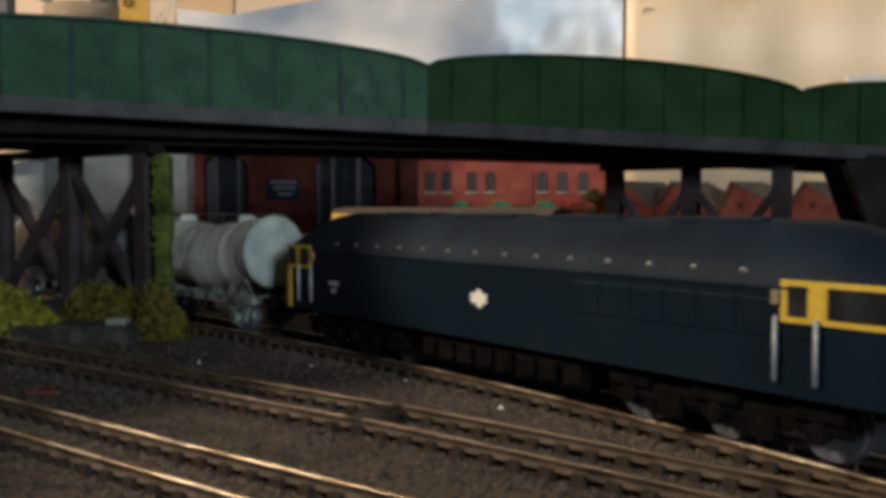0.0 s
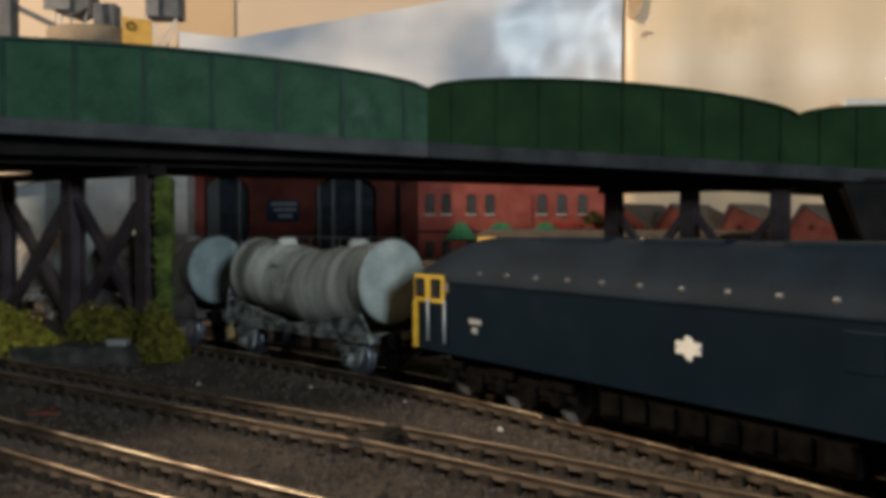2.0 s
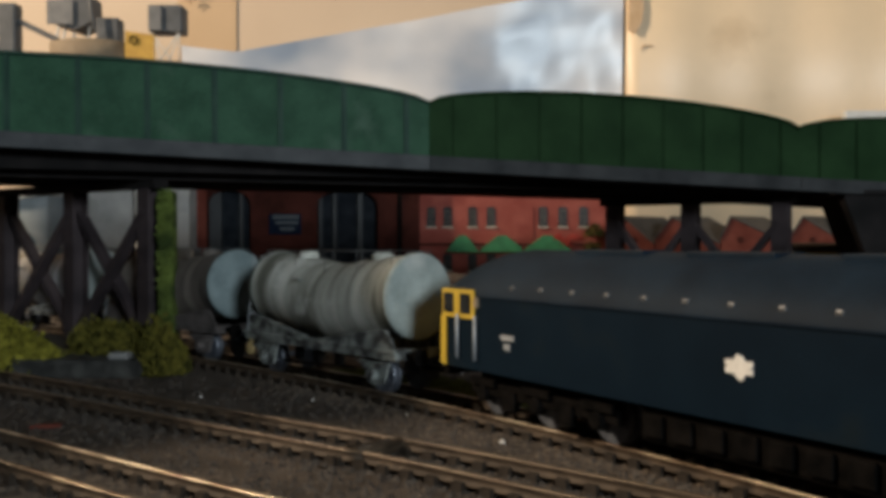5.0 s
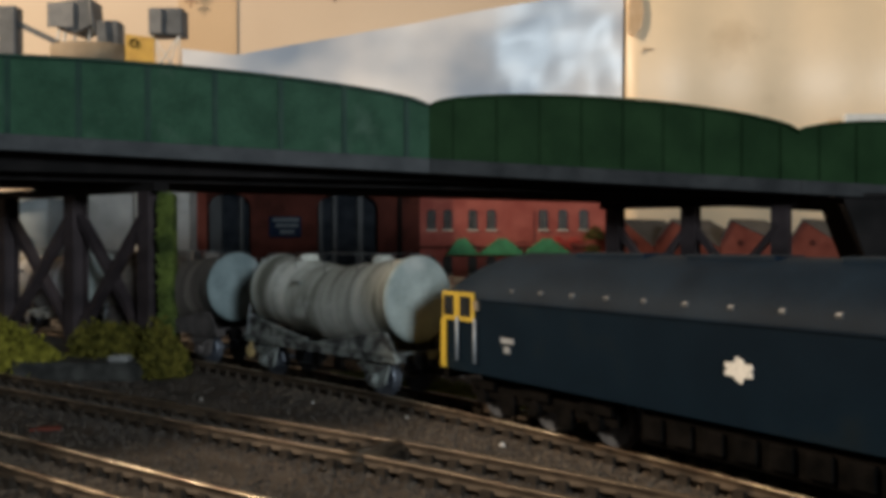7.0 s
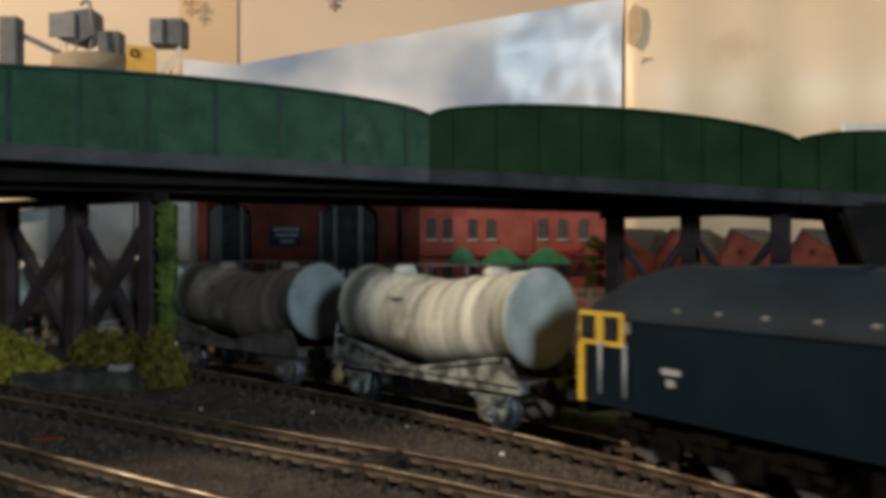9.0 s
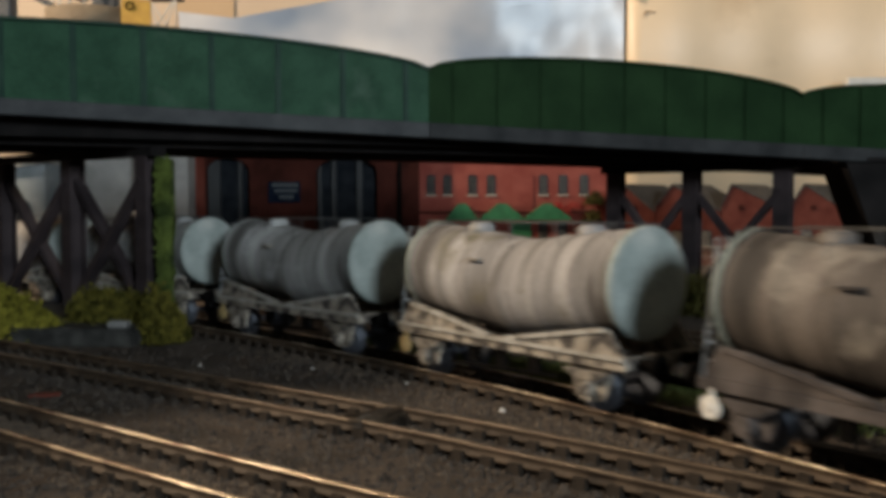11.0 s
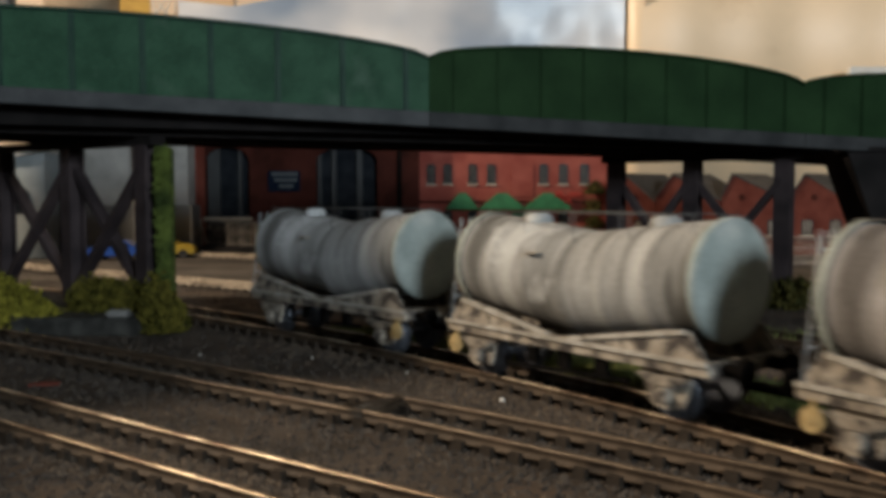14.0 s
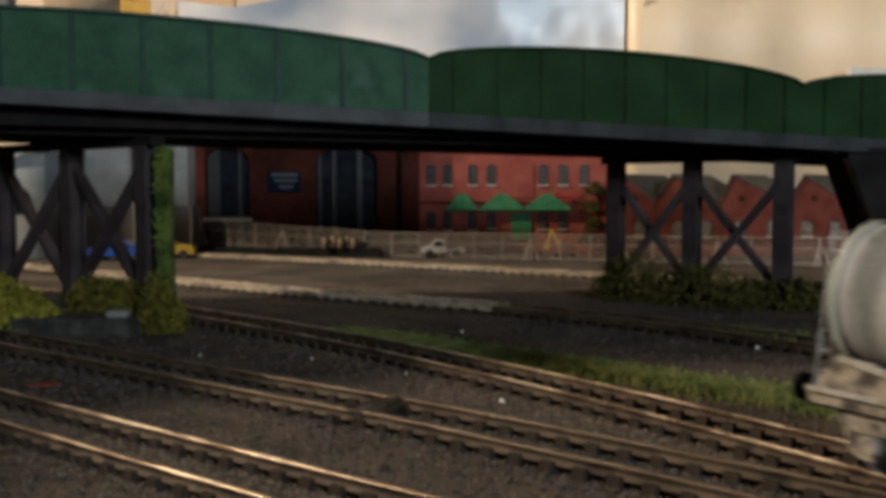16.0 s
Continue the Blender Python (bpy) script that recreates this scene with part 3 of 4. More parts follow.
box(bm, px(905), px(940), MILL_Y - 1.5, MILL_Y, pz(425), pz(378))
part("door", bm, M_CANOPY, mill, "green double door")
for xa, xb in ((788, 848), (848, 928), (926, 1010)):
    bm = B()
    c = (xa + xb) / 2
    prism(bm, [(px(xa), pz(372)), (px(xb), pz(372)), (px(xb) - 4, pz(364)), (px(c) + 4, pz(343)), (px(c) - 4, pz(343)), (px(xa) + 4, pz(364))], "y", MILL_Y - 9, MILL_Y - 0.3)
    part("canopy", bm, M_CANOPY, mill, "green canopy")
bm = B()
box(bm, px(735), px(1065), MILL_Y - 1.2, MILL_Y, pz(361), pz(357))
part("string_course", bm, M_BRICK_D, mill)
foliage("climbing_flowers", [(px(x), MILL_Y - 4, pz(y), 7, 6) for x, y in ((985, 352), (1000, 362), (1015, 352))], 350, 1.0, M_RED, "red flowers climbing on the mill wall", 11, "flowers")
foliage("bush", [(px(x), MILL_Y - 9, pz(y), 9, 12) for x, y in ((1050, 345), (1045, 375), (1050, 405), (1040, 430))], 800, 1.6, M_BUSH_D, "brown straggly shrub against the mill wall", 12)

SHED_Y = 925
k = SHED_Y / 1644.0
shed = tagged(new("engine_shed"), "dark red brick engine shed with tall arched doorways", "building")
for xa, xb in ((328, 365), (442, 560), (668, 742)):
    bm = B()
    box(bm, px(xa), px(xb), SHED_Y, SHED_Y + 13, 0.3, 150)
    part("wall", bm, M_BRICK_D, shed)
for xa, xb in ((365, 442), (560, 668)):
    bm = B()
    x0, x1, zt = px(xa), px(xb), pz(262)
    poly = [(x0, 150), (x0, zt - 14)] + [((x0 + x1) / 2 - (x1 - x0) / 2 * math.cos(math.pi * i / 10), zt - 14 + 14 * math.sin(math.pi * i / 10)) for i in range(11)][1:-1] + [(x1, zt - 14), (x1, 150)]
    prism(bm, poly, "y", SHED_Y, SHED_Y + 13)
    part("arch_wall", bm, M_BRICK_D, shed)
bm = B()
box(bm, px(328), px(365) - 0.5, SHED_Y - 2, SHED_Y, 0.3, 150)
part("pilaster", bm, M_BRICK, shed)
bm = B()
box(bm, px(703), px(711), SHED_Y - 2.5, SHED_Y, 0.3, 150)
part("drain_pipe", bm, M_UNDER, shed)
for xa, xb in ((365, 442), (560, 668)):
    # closing panel painted dark in place of a shaded interior
    bm = B()
    box(bm, px(xa), px(xb), SHED_Y + 10, SHED_Y + 13, 0.3, 120)
    d = part("doorway", bm, M_INSIDE_DARK, shed, "panel painted with the shade inside the doorway")
    for q in ((0.02, 0.3), (0.72, 0.8)) if xb < 500 else ((0.02, 0.07), (0.25, 0.31), (0.66, 0.74)):
        bm = B()
        w = px(xb) - px(xa)
        box(bm, px(xa) + w * q[0], px(xa) + w * q[1], SHED_Y + 5, SHED_Y + 9, 0.3, 104)
        part("door_leaf", bm, M_DOOR_EDGE, d, "grey-blue open door leaf")
bm = B()
box(bm, px(362), px(446), SHED_Y - 3, SHED_Y - 0.2, pz(391), pz(386))
part("lintel", bm, M_STONE, shed)
bm = B()
prism(bm, [(SHED_Y - 4, 150), (SHED_Y + 14, 150), (SHED_Y + 5, 164)], "x", px(326), px(744))
part("roof", bm, M_SLATE, shed)
sign = tagged(new("shed_sign"), "dark navy name board with three pale lines on the shed wall", "sign")
bm = B()
box(bm, px(475), px(532), SHED_Y - 2.2, SHED_Y - 0.2, pz(341), pz(304), 0.4)
part("board", bm, M_SIGN, sign)
for x0, x1, y in ((482, 528, 310), (487, 527, 320), (495, 520, 331)):
    bm = B()
    box(bm, px(x0), px(x1), SHED_Y - 2.5, SHED_Y - 2.1, pz(y + 3), pz(y - 3))
    part("lettering", bm, M_LETTER, sign)

# sawtooth works
WORK_Y = 900
k = WORK_Y / 1644.0


def works_shed(xa, xp, xb, panes):
    """One bay: a lopsided brick gable whose ridge runs back to the north-east."""
    w = tagged(new("works_shed"), "red brick north-light works shed with grey slate roof", "building", "works sheds")
    zr, ze, x0, x1, xr = pz(311), pz(358), px(xa), px(xb) - 0.6, px(xp)
    back, slant = WORK_Y + 60, 52.0

    def skewed(poly, y0, y1):
        b = B()
        prism(b, poly, "y", y0, y1)
        for v in b.verts:
            v.co.x += slant * (v.co.y - WORK_Y) / 60
        return b

    part("wall", skewed([(x0, 0.3), (x1, 0.3), (x1, ze), (xr, zr), (x0, pz(350))], WORK_Y, back), M_BRICK, w)
    for (ax, az), (bx, bz) in (((xr - 0.6, zr), (x1, ze)), ((x0, pz(350)), (xr - 0.6, zr))):
        part("roof", skewed([(ax, az), (bx, bz), (bx, bz + 1.5), (ax, az + 1.5)], WORK_Y - 2, back + 2), M_SLATE, w)
    bm = B()
    rod(bm, (xr + 8, WORK_Y - 0.8, zr - 22), (xr + 8, WORK_Y + 0.5, zr - 22), 3.0, seg=14)
    part("round_vent", bm, M_BRICK_D, w)
    for q in panes:
        window(w, px(q), pz(418), 11, 15, WORK_Y - 0.2, (3, 3), 1.2, bar_mat=M_STONE)
    bm = B()
    box(bm, x0, x1, WORK_Y - 1, WORK_Y, pz(428), pz(424))
    part("string_course", bm, M_BRICK_D, w)


for bay in ((1085, 1107, 1160, (1133,)), (1161, 1192, 1276, (1199, 1250)), (1277, 1297, 1398, (1310, 1368)), (1399, 1425, 1500, (1428, 1478)), (1501, 1552, 1640, (1540, 1600))):
    works_shed(*bay)

# pale shelf with plant on it, seen over the bridge
shelf = tagged(new("raised_shelf"), "pale grey raised shelf on posts behind the bridge", "shelf")
bm = B()
box(bm, -500, -222, 790, 895, 203, 207.4)
part("top", bm, M_GREY, shelf)
for x, y in ((-480, 800), (-480, 885), (-282, 875)):
    bm = B()
    box(bm, x - 8, x + 8, y - 3.5, y + 3.5, 0.3, 203, 0.6)
    part("post", bm, M_GREY_L, shelf)
store = tagged(new("grey_store"), "low grey concrete store with pale upper wall", "building")
bm = B()
box(bm, -366, -240, 888, 918, 0.3, 49)
part("base", bm, M_GREY, store)
bm = B()
box(bm, -364, -244, 890, 916, 49, 140)
part("upper_wall", bm, M_CONCRETE, store)
barn = tagged(new("round_roofed_shed"), "blue-grey sheeted shed with a round opening painted dark as shade", "building")
bm = B()
prism(bm, [(-440, 0.3), (-368, 0.3), (-368, 98), (-405, 92), (-440, 84)], "y", 860, 930)
part("body", bm, M_BLUEGREY, barn)
# flat dark plate on the front, standing for the shade in the opening
bm = B()
prism(bm, arch_poly(-420, -382, 44, 70, 14), "y", 858, 860)
part("opening", bm, M_INSIDE_DARK, barn)
bm = B()
prism(bm, [(-444, 84), (-405, 93), (-366, 99), (-366, 104), (-405, 98), (-444, 89)], "y", 854, 932)
part("roof", bm, M_GREY_L, barn)



k = 850 / 1644.0
qx = lambda x: (x - 780) * k
qz = lambda y: 54.1 + (453 - y) * k
plant = tagged(new("loading_hopper"), "grey box hopper on a tan round base with a bent pipe", "hopper")
bm = B()
prism(bm, [(qx(95), qz(30)), (qx(165), qz(20)), (qx(168), qz(68)), (qx(140), qz(82)), (qx(97), qz(68))], "y", 835, 865)
bmesh.ops.bevel(bm, geom=list(bm.edges), offset=0.6, segments=1, affect="EDGES")
part("bin", bm, M_GREY_D, plant)
bm = B()
box(bm, qx(92), qx(137), 833, 835.2, qz(72), qz(30))
part("side_panel", bm, M_GREY_M, plant)
bm = B()
rod(bm, (qx(166), 850, 207.4), (qx(166), 850, qz(106)), 40, seg=36)
part("base", bm, M_TAN, plant)
bm = B()
for a, b in (((150, 18), (158, 10)), ((158, 10), (166, 14)), ((166, 14), (176, 85))):
    rod(bm, (qx(a[0]), 830, qz(a[1])), (qx(b[0]), 830, qz(b[1])), 1.5, seg=10)
part("pipe", bm, M_GREY, plant)
for x in (100, 112, 130, 155):
    bm = B()
    bar(bm, (qx(x), 842, qz(106)), (qx(x + 6), 842, qz(70)), 1.6)
    part("leg", bm, M_GREY_L, plant)
tank_box = tagged(new("equipment_box"), "small grey box on the tan round base", "box")
bm = B()
box(bm, qx(175), qx(213), 836, 854, qz(106), qz(60), 0.8)
part("body", bm, M_GREY_D, tank_box)
tower = tagged(new("lattice_tower"), "grey cabin on a pale lattice stand", "tower")
bm = B()
box(bm, qx(268), qx(325), 835, 857, qz(85), qz(38), 1.0)
part("cabin", bm, M_GREY_D, tower)
bm = B()
box(bm, qx(268), qx(290), 833, 835.2, qz(83), qz(40))
part("side_panel", bm, M_GREY_M, tower)
for x0, x1 in ((272, 320), (320, 272), (272, 272), (320, 320), (296, 320), (296, 272)):
    bm = B()
    bar(bm, (qx(x0), 836, 207.4), (qx(x1), 836, qz(85)), 1.1)
    part("lattice", bm, M_GREY_L, tower)
plate = tagged(new("ochre_plate"), "ochre plate with a dark ring", "plate")
bm = B()
prism(bm, [(qx(236), 207.4), (qx(286), 207.4), (qx(286), qz(97)), (qx(236), qz(90))], "y", 820, 822)
part("panel", bm, M_OCHRE, plate)
bm = B()
for i in range(20):
    a, b = 2 * math.pi * i / 20, 2 * math.pi * (i + 1) / 20
    bar(bm, (qx(251) + 3.4 * math.cos(a), 819.4, qz(106) + 3.4 * math.sin(a)), (qx(251) + 3.4 * math.cos(b), 819.4, qz(106) + 3.4 * math.sin(b)), 1.1)
part("ring", bm, M_UNDER, plate)
crane = tagged(new("conveyor_post"), "grey post with a sloping conveyor arm", "conveyor")
bm = B()
box(bm, qx(6), qx(40), 830, 846, 207.4, qz(36), 2.0)
part("post", bm, M_GREY_D, crane)
bm = B()
bar(bm, (qx(40), 836, qz(66)), (qx(108), 836, qz(99)), 5, 5)
part("arm", bm, M_GREY_D, crane)


# printed ornaments on the wallpaper
def ornament(x, y0, z, sc):
    o = tagged(new("wall_ornament"), "dark red scrolled ornament printed on the wallpaper", "ornament", "wall ornaments")
    bm = B()
    for sgn in (-1, 1):
        for cx, cz, r, t0, t1 in ((9, 6, 6, -60, 230), (7, -10, 4, -80, 200), (3, 20, 4, -90, 90)):
            pts = [(x + sgn * sc * (cx + r * math.cos(radians(t0 + (t1 - t0) * i / 9)) * (1 - 0.04 * i)), z + sc * (cz + r * math.sin(radians(t0 + (t1 - t0) * i / 9)))) for i in range(10)]
            for p, q in zip(pts, pts[1:]):
                bar(bm, (p[0], y0, p[1]), (q[0], y0, q[1]), 1.8 * sc, 0.8)
    bar(bm, (x, y0, z - 22 * sc), (x, y0, z + 24 * sc), 2.0 * sc, 0.8)
    part("scroll", bm, M_BRICK, o)


ornament(-317, 1167, 366, 0.62)
ornament(-138, 1179, 376, 0.62)
ornament(40, 1179, 450, 0.62)

# ---- fence ----
def fence(pts, h, n):
    f = tagged(new("wire_fence"), "grey wire mesh fence with posts and slanting struts", "fence")
    line = resample(spline(pts), 3.0)
    zb = lambda p: max(0.2, 12 * min(1, (-p.x - 60) / 180)) if p.x < -60 else 0.2
    for i in range(0, len(line), 9):
        p = line[i]
        bm = B()
        box(bm, p.x - 0.6, p.x + 0.6, p.y - 0.6, p.y + 0.6, 0.2, zb(p) + h)
        part("post", bm, M_FENCE, f)
        if i % 27 == 0:
            bm = B()
            bar(bm, (p.x, p.y - 0.8, zb(p) + h * 0.8), (p.x - 7, p.y - 6, zb(p)), 1.0)
            bar(bm, (p.x, p.y - 0.8, zb(p) + h * 0.8), (p.x + 7, p.y - 6, zb(p)), 1.0)
            part("strut", bm, M_FENCE, f)
    for q in (1.0, 0.62, 0.1):
        bm = B()
        for a, b in zip(line[::3], line[3::3]):
            bar(bm, (a.x, a.y, zb(a) + h * q - 0.4), (b.x, b.y, zb(b) + h * q - 0.4), 0.7)
        part("rail", bm, M_FENCE, f)
    bm = B()
    for i in range(len(line) - 8):
        a, b = line[i], line[i + 8]
        bar(bm, (a.x, a.y, zb(a)), (b.x, b.y, zb(b) + h - 1), 0.28)
        bar(bm, (b.x, b.y - 0.3, zb(b)), (a.x, a.y - 0.3, zb(a) + h - 1), 0.28)
    tagged(part("mesh", bm, M_FENCE, f), kind="stuff")


fence([(-236, 905), (-120, 895), (-46, 880), (50, 850), (150, 815), (330, 760)], 24, 30)
bm = B()
prism(bm, [(-236, 899), (-120, 889), (-60, 876), (-60, 900), (-120, 915), (-236, 920)], "z", 0.2, 9)
tagged(part("low_bank", bm, M_DARK), "low dark bank under the fence", "bank", kind="structure")


def car(x, y, rz, m, label):
    c = empty("car", x, y, 0.2, rz, label, "car")
    bm = B()
    prism(bm, [(-27, 4), (27, 4), (28, 9), (25, 11.5), (12, 12.5), (7, 17.5), (-12, 17.5), (-19, 12.5), (-27, 11.5)], "y", -11, 11)
    bmesh.ops.bevel(bm, geom=list(bm.edges), offset=1.0, segments=2, affect="EDGES")
    part("body", bm, m, c)
    for s in (-1, 1):
        bm = B()
        prism(bm, [(9.5, 12.6), (6, 16.6), (-11, 16.6), (-15.5, 12.6)], "y", s * 10.9, s * 11.3)
        part("side_window", bm, M_GLASS, c)
        for wx in (-17, 17):
            bm = B()
            rod(bm, (wx, s * 8, 4.2), (wx, s * 11.3, 4.2), 4.2, seg=16)
            part("wheel", bm, M_TYRE, c)
    return c


car(-290, 836, 5, M_CARBLUE, "small blue toy saloon car on the yard")
car(-259, 866, 8, M_YELLOW, "small yellow toy saloon car on the yard")
lorry = empty("pickup_truck", 0, 872, 0.2, 4, "small dusty white pickup truck behind the fence", "truck")
bm = B()
prism(bm, [(-20, 5), (20, 5), (20, 9.5), (2, 9.5), (0.5, 17.5), (-8.5, 17.5), (-11, 11.5), (-19, 10.5), (-20.5, 8)], "y", -8, 8)
bmesh.ops.bevel(bm, geom=list(bm.edges), offset=0.7, segments=2, affect="EDGES")
part("body", bm, M_CARWHITE, lorry)
for sgn in (-1, 1):
    bm = B()
    prism(bm, [(-1, 11.5), (-1.6, 16), (-7.6, 16), (-9, 11.8)], "y", sgn * 7.9, sgn * 8.2)
    part("side_window", bm, M_GLASS, lorry)
    for wx in (-13, 12):
        bm = B()
        rod(bm, (wx, sgn * 6, 4.2), (wx, sgn * 8.4, 4.2), 4.1, seg=16)
        part("wheel", bm, M_TYRE, lorry)


for i, (x, y) in enumerate(((-112, 884), (-104, 886), (-97, 883), (-90, 885), (-84, 882))):
    drum = empty("oil_drum", x, y, 9.0, 0, "tan oil drum standing on the low bank", "drum", "oil drums")
    bm = B()
    rod(bm, (0, 0, 0), (0, 0, 10 + i % 2), 3.4, seg=16)
    part("barrel", bm, M_TAN, drum)
    for z in (0.2, 4, 8.6):
        bm = B()
        rod(bm, (0, 0, z), (0, 0, z + 0.7), 3.7, seg=16)
        part("hoop", bm, M_RAIL_DARK, drum)
digger = tagged(new("toy_digger"), "small yellow and red toy digger behind the fence", "digger")
bm = B()
box(bm, 110, 122, 863, 875, 4, 15, 1.2)
part("cab", bm, M_BRICK, digger)
bm = B()
box(bm, 106, 126, 861, 877, 0.3, 4, 0.8)
part("track_base", bm, M_UNDER, digger)
bm = B()
bar(bm, (110, 866, 10), (101, 866, 27), 2.6)
bar(bm, (101, 866, 27), (97, 866, 13), 2.2)
box(bm, 94.5, 99, 863, 869, 9, 13.5, 0.6)
part("boom", bm, M_YELLOW, digger, "yellow boom and bucket")

# ---- loose stones, grass and litter on the ground ----


def scatter(name, n, place, size, m, label, seed, flat=0.6):
    rnd = random.Random(seed)
    vs, fs = [], []
    while n:
        x, y = place(rnd)
        n -= 1
        r = size * rnd.uniform(0.5, 1.5)
        i = len(vs)
        a = rnd.uniform(0, 6.28)
        for j in range(5):
            q = r * rnd.uniform(0.7, 1.1)
            vs.append(((x + q * math.cos(a + j * 1.257)) * MM, (y + q * math.sin(a + j * 1.257)) * MM, 0.0))
        vs.append((x * MM, y * MM, r * flat * rnd.uniform(0.8, 1.6) * MM))
        fs += [(i + j, i + (j + 1) % 5, i + 5) for j in range(5)]
    me = bpy.data.meshes.new(name)
    me.from_pydata(vs, [], fs)
    me.materials.append(m)
    return tagged(new(name, me), label, "gravel", kind="stuff")


def over_view(rnd):
    d = 120 + 560 * rnd.random() ** 1.7
    return d * rnd.uniform(-0.52, 0.52), d


def beside(pts, spread):
    line = spline(pts)
    def pick(rnd):
        p = rnd.choice(line)
        return p.x + rnd.gauss(0, spread), p.y + rnd.gauss(0, spread)
    return pick


M_GRAVEL = mat("dark_gravel", (0.02067, 0.01773, 0.01617), (0.06793, 0.05766, 0.04865), 300, 0.95, bump=0.5, spec=0.15)
M_GRAVEL_L = mat("brown_gravel", (0.04716, 0.03583, 0.02743), (0.1037, 0.08024, 0.06036), 300, 0.95, bump=0.5, spec=0.15)
scatter("gravel", 26000, over_view, 0.75, M_GRAVEL, "dark fine gravel between the tracks", 21)
scatter("gravel", 5000, over_view, 0.6, M_GRAVEL_L, "brown stray ballast stones between the tracks", 22)
scatter("gravel", 4500, beside([(-75, 400), (0, 300), (60, 215), (95, 150)], 10), 0.8, M_GRAVEL_L, "brown ballast along the running line", 23)
scatter("gravel", 11000, beside([(-260, 352), (-99, 227), (120, 60)], 8), 0.9, M_GRAVEL_L, "brown ballast filling the shiny-railed siding", 24)
# the darker gravel here stands for the shade over this siding
scatter("gravel", 11000, beside([(-300, 455), (-68.5, 278.4), (-18, 241), (22.5, 207), (75, 160)], 8), 0.9, M_GRAVEL, "ballast filling the brown-railed siding, coloured dark as shade", 25)
for i, (x, y, r) in enumerate(((-161, 364.5, 1.2), (-70.5, 294.5, 1.0), (42, 315, 1.0), (16.7, 259.2, 0.9), (61.7, 187.5, 0.8), (-89, 337, 0.5), (-47, 330, 0.5), (-12, 302, 0.5), (120, 352, 0.9), (8, 395, 0.8))):
    rnd = random.Random(50 + i)
    bm = B()
    bmesh.ops.create_icosphere(bm, subdivisions=1, radius=r)
    for v in bm.verts:
        v.co *= rnd.uniform(0.75, 1.15)
        v.co += Vector((x, y, r * 0.6))
    tagged(part("white_stone", bm, M_WHITE), "small white stone lying on the ballast", "stone", "white stones")
bm = B()
prism(bm, [(-127, 281), (-118, 282.5), (-119, 286), (-126, 285)], "z", 0.1, 0.9)
tagged(part("red_scrap", bm, M_BRICK), "small flat red scrap lying between the tracks", "scrap")


def blades(name, pts, n, spread, h, m, label, seed):
    rnd = random.Random(seed)
    pick = beside(pts, spread)
    vs, fs = [], []
    for _ in range(n):
        x, y = pick(rnd)
        a, hh, w = rnd.uniform(0, 6.28), h * rnd.uniform(0.4, 1.3), 0.35
        lx, ly = rnd.gauss(0, 0.8), rnd.gauss(0, 0.8)
        i = len(vs)
        vs += [((x + w * math.cos(a)) * MM, (y + w * math.sin(a)) * MM, 0), ((x - w * math.cos(a)) * MM, (y - w * math.sin(a)) * MM, 0), ((x + lx) * MM, (y + ly) * MM, hh * MM)]
        fs.append((i, i + 1, i + 2))
    me = bpy.data.meshes.new(name)
    me.from_pydata(vs, [], fs)
    me.materials.append(m)
    return tagged(new(name, me), label, "grass", kind="stuff")


blades("grass", [(-42, 398), (-10, 370), (16, 346), (40, 320)], 9000, 6.0, 1.6, M_GRASS, "short olive grass strip beyond the running line", 31)
blades("grass", [(35, 322), (65, 294), (100, 264), (128, 236)], 11000, 7.5, 2.2, M_GRASS, "short olive grass strip beyond the running line", 32)
blades("grass", [(120, 385), (150, 360)], 900, 6.0, 4.0, M_GRASS, "tufts of green weeds by the siding", 33)

# ---- the train ----


WHEELS = []


def wheelset(parent, ax, z, r):
    """An axle with two flanged, holed wheels, free to turn."""
    bm = B()
    rod(bm, (0, -12, 0), (0, 12, 0), 1.1, seg=8)
    for s in (-1, 1):
        rod(bm, (0, s * 7.2, 0), (0, s * 9.4, 0), r, seg=22)
        rod(bm, (0, s * 6.4, 0), (0, s * 7.2, 0), r + 0.7, seg=22)
        for q in range(3):
            a = 2.094 * q
            rod(bm, (r * 0.55 * math.cos(a), s * 9.4, r * 0.55 * math.sin(a)), (r * 0.55 * math.cos(a), s * 9.8, r * 0.55 * math.sin(a)), r * 0.2, seg=8)
    ob = part("wheelset", bm, M_WHEEL, parent, at=pose(ax * MM, 0, z * MM))
    WHEELS.append((ob, ax, z, r))
    return ob


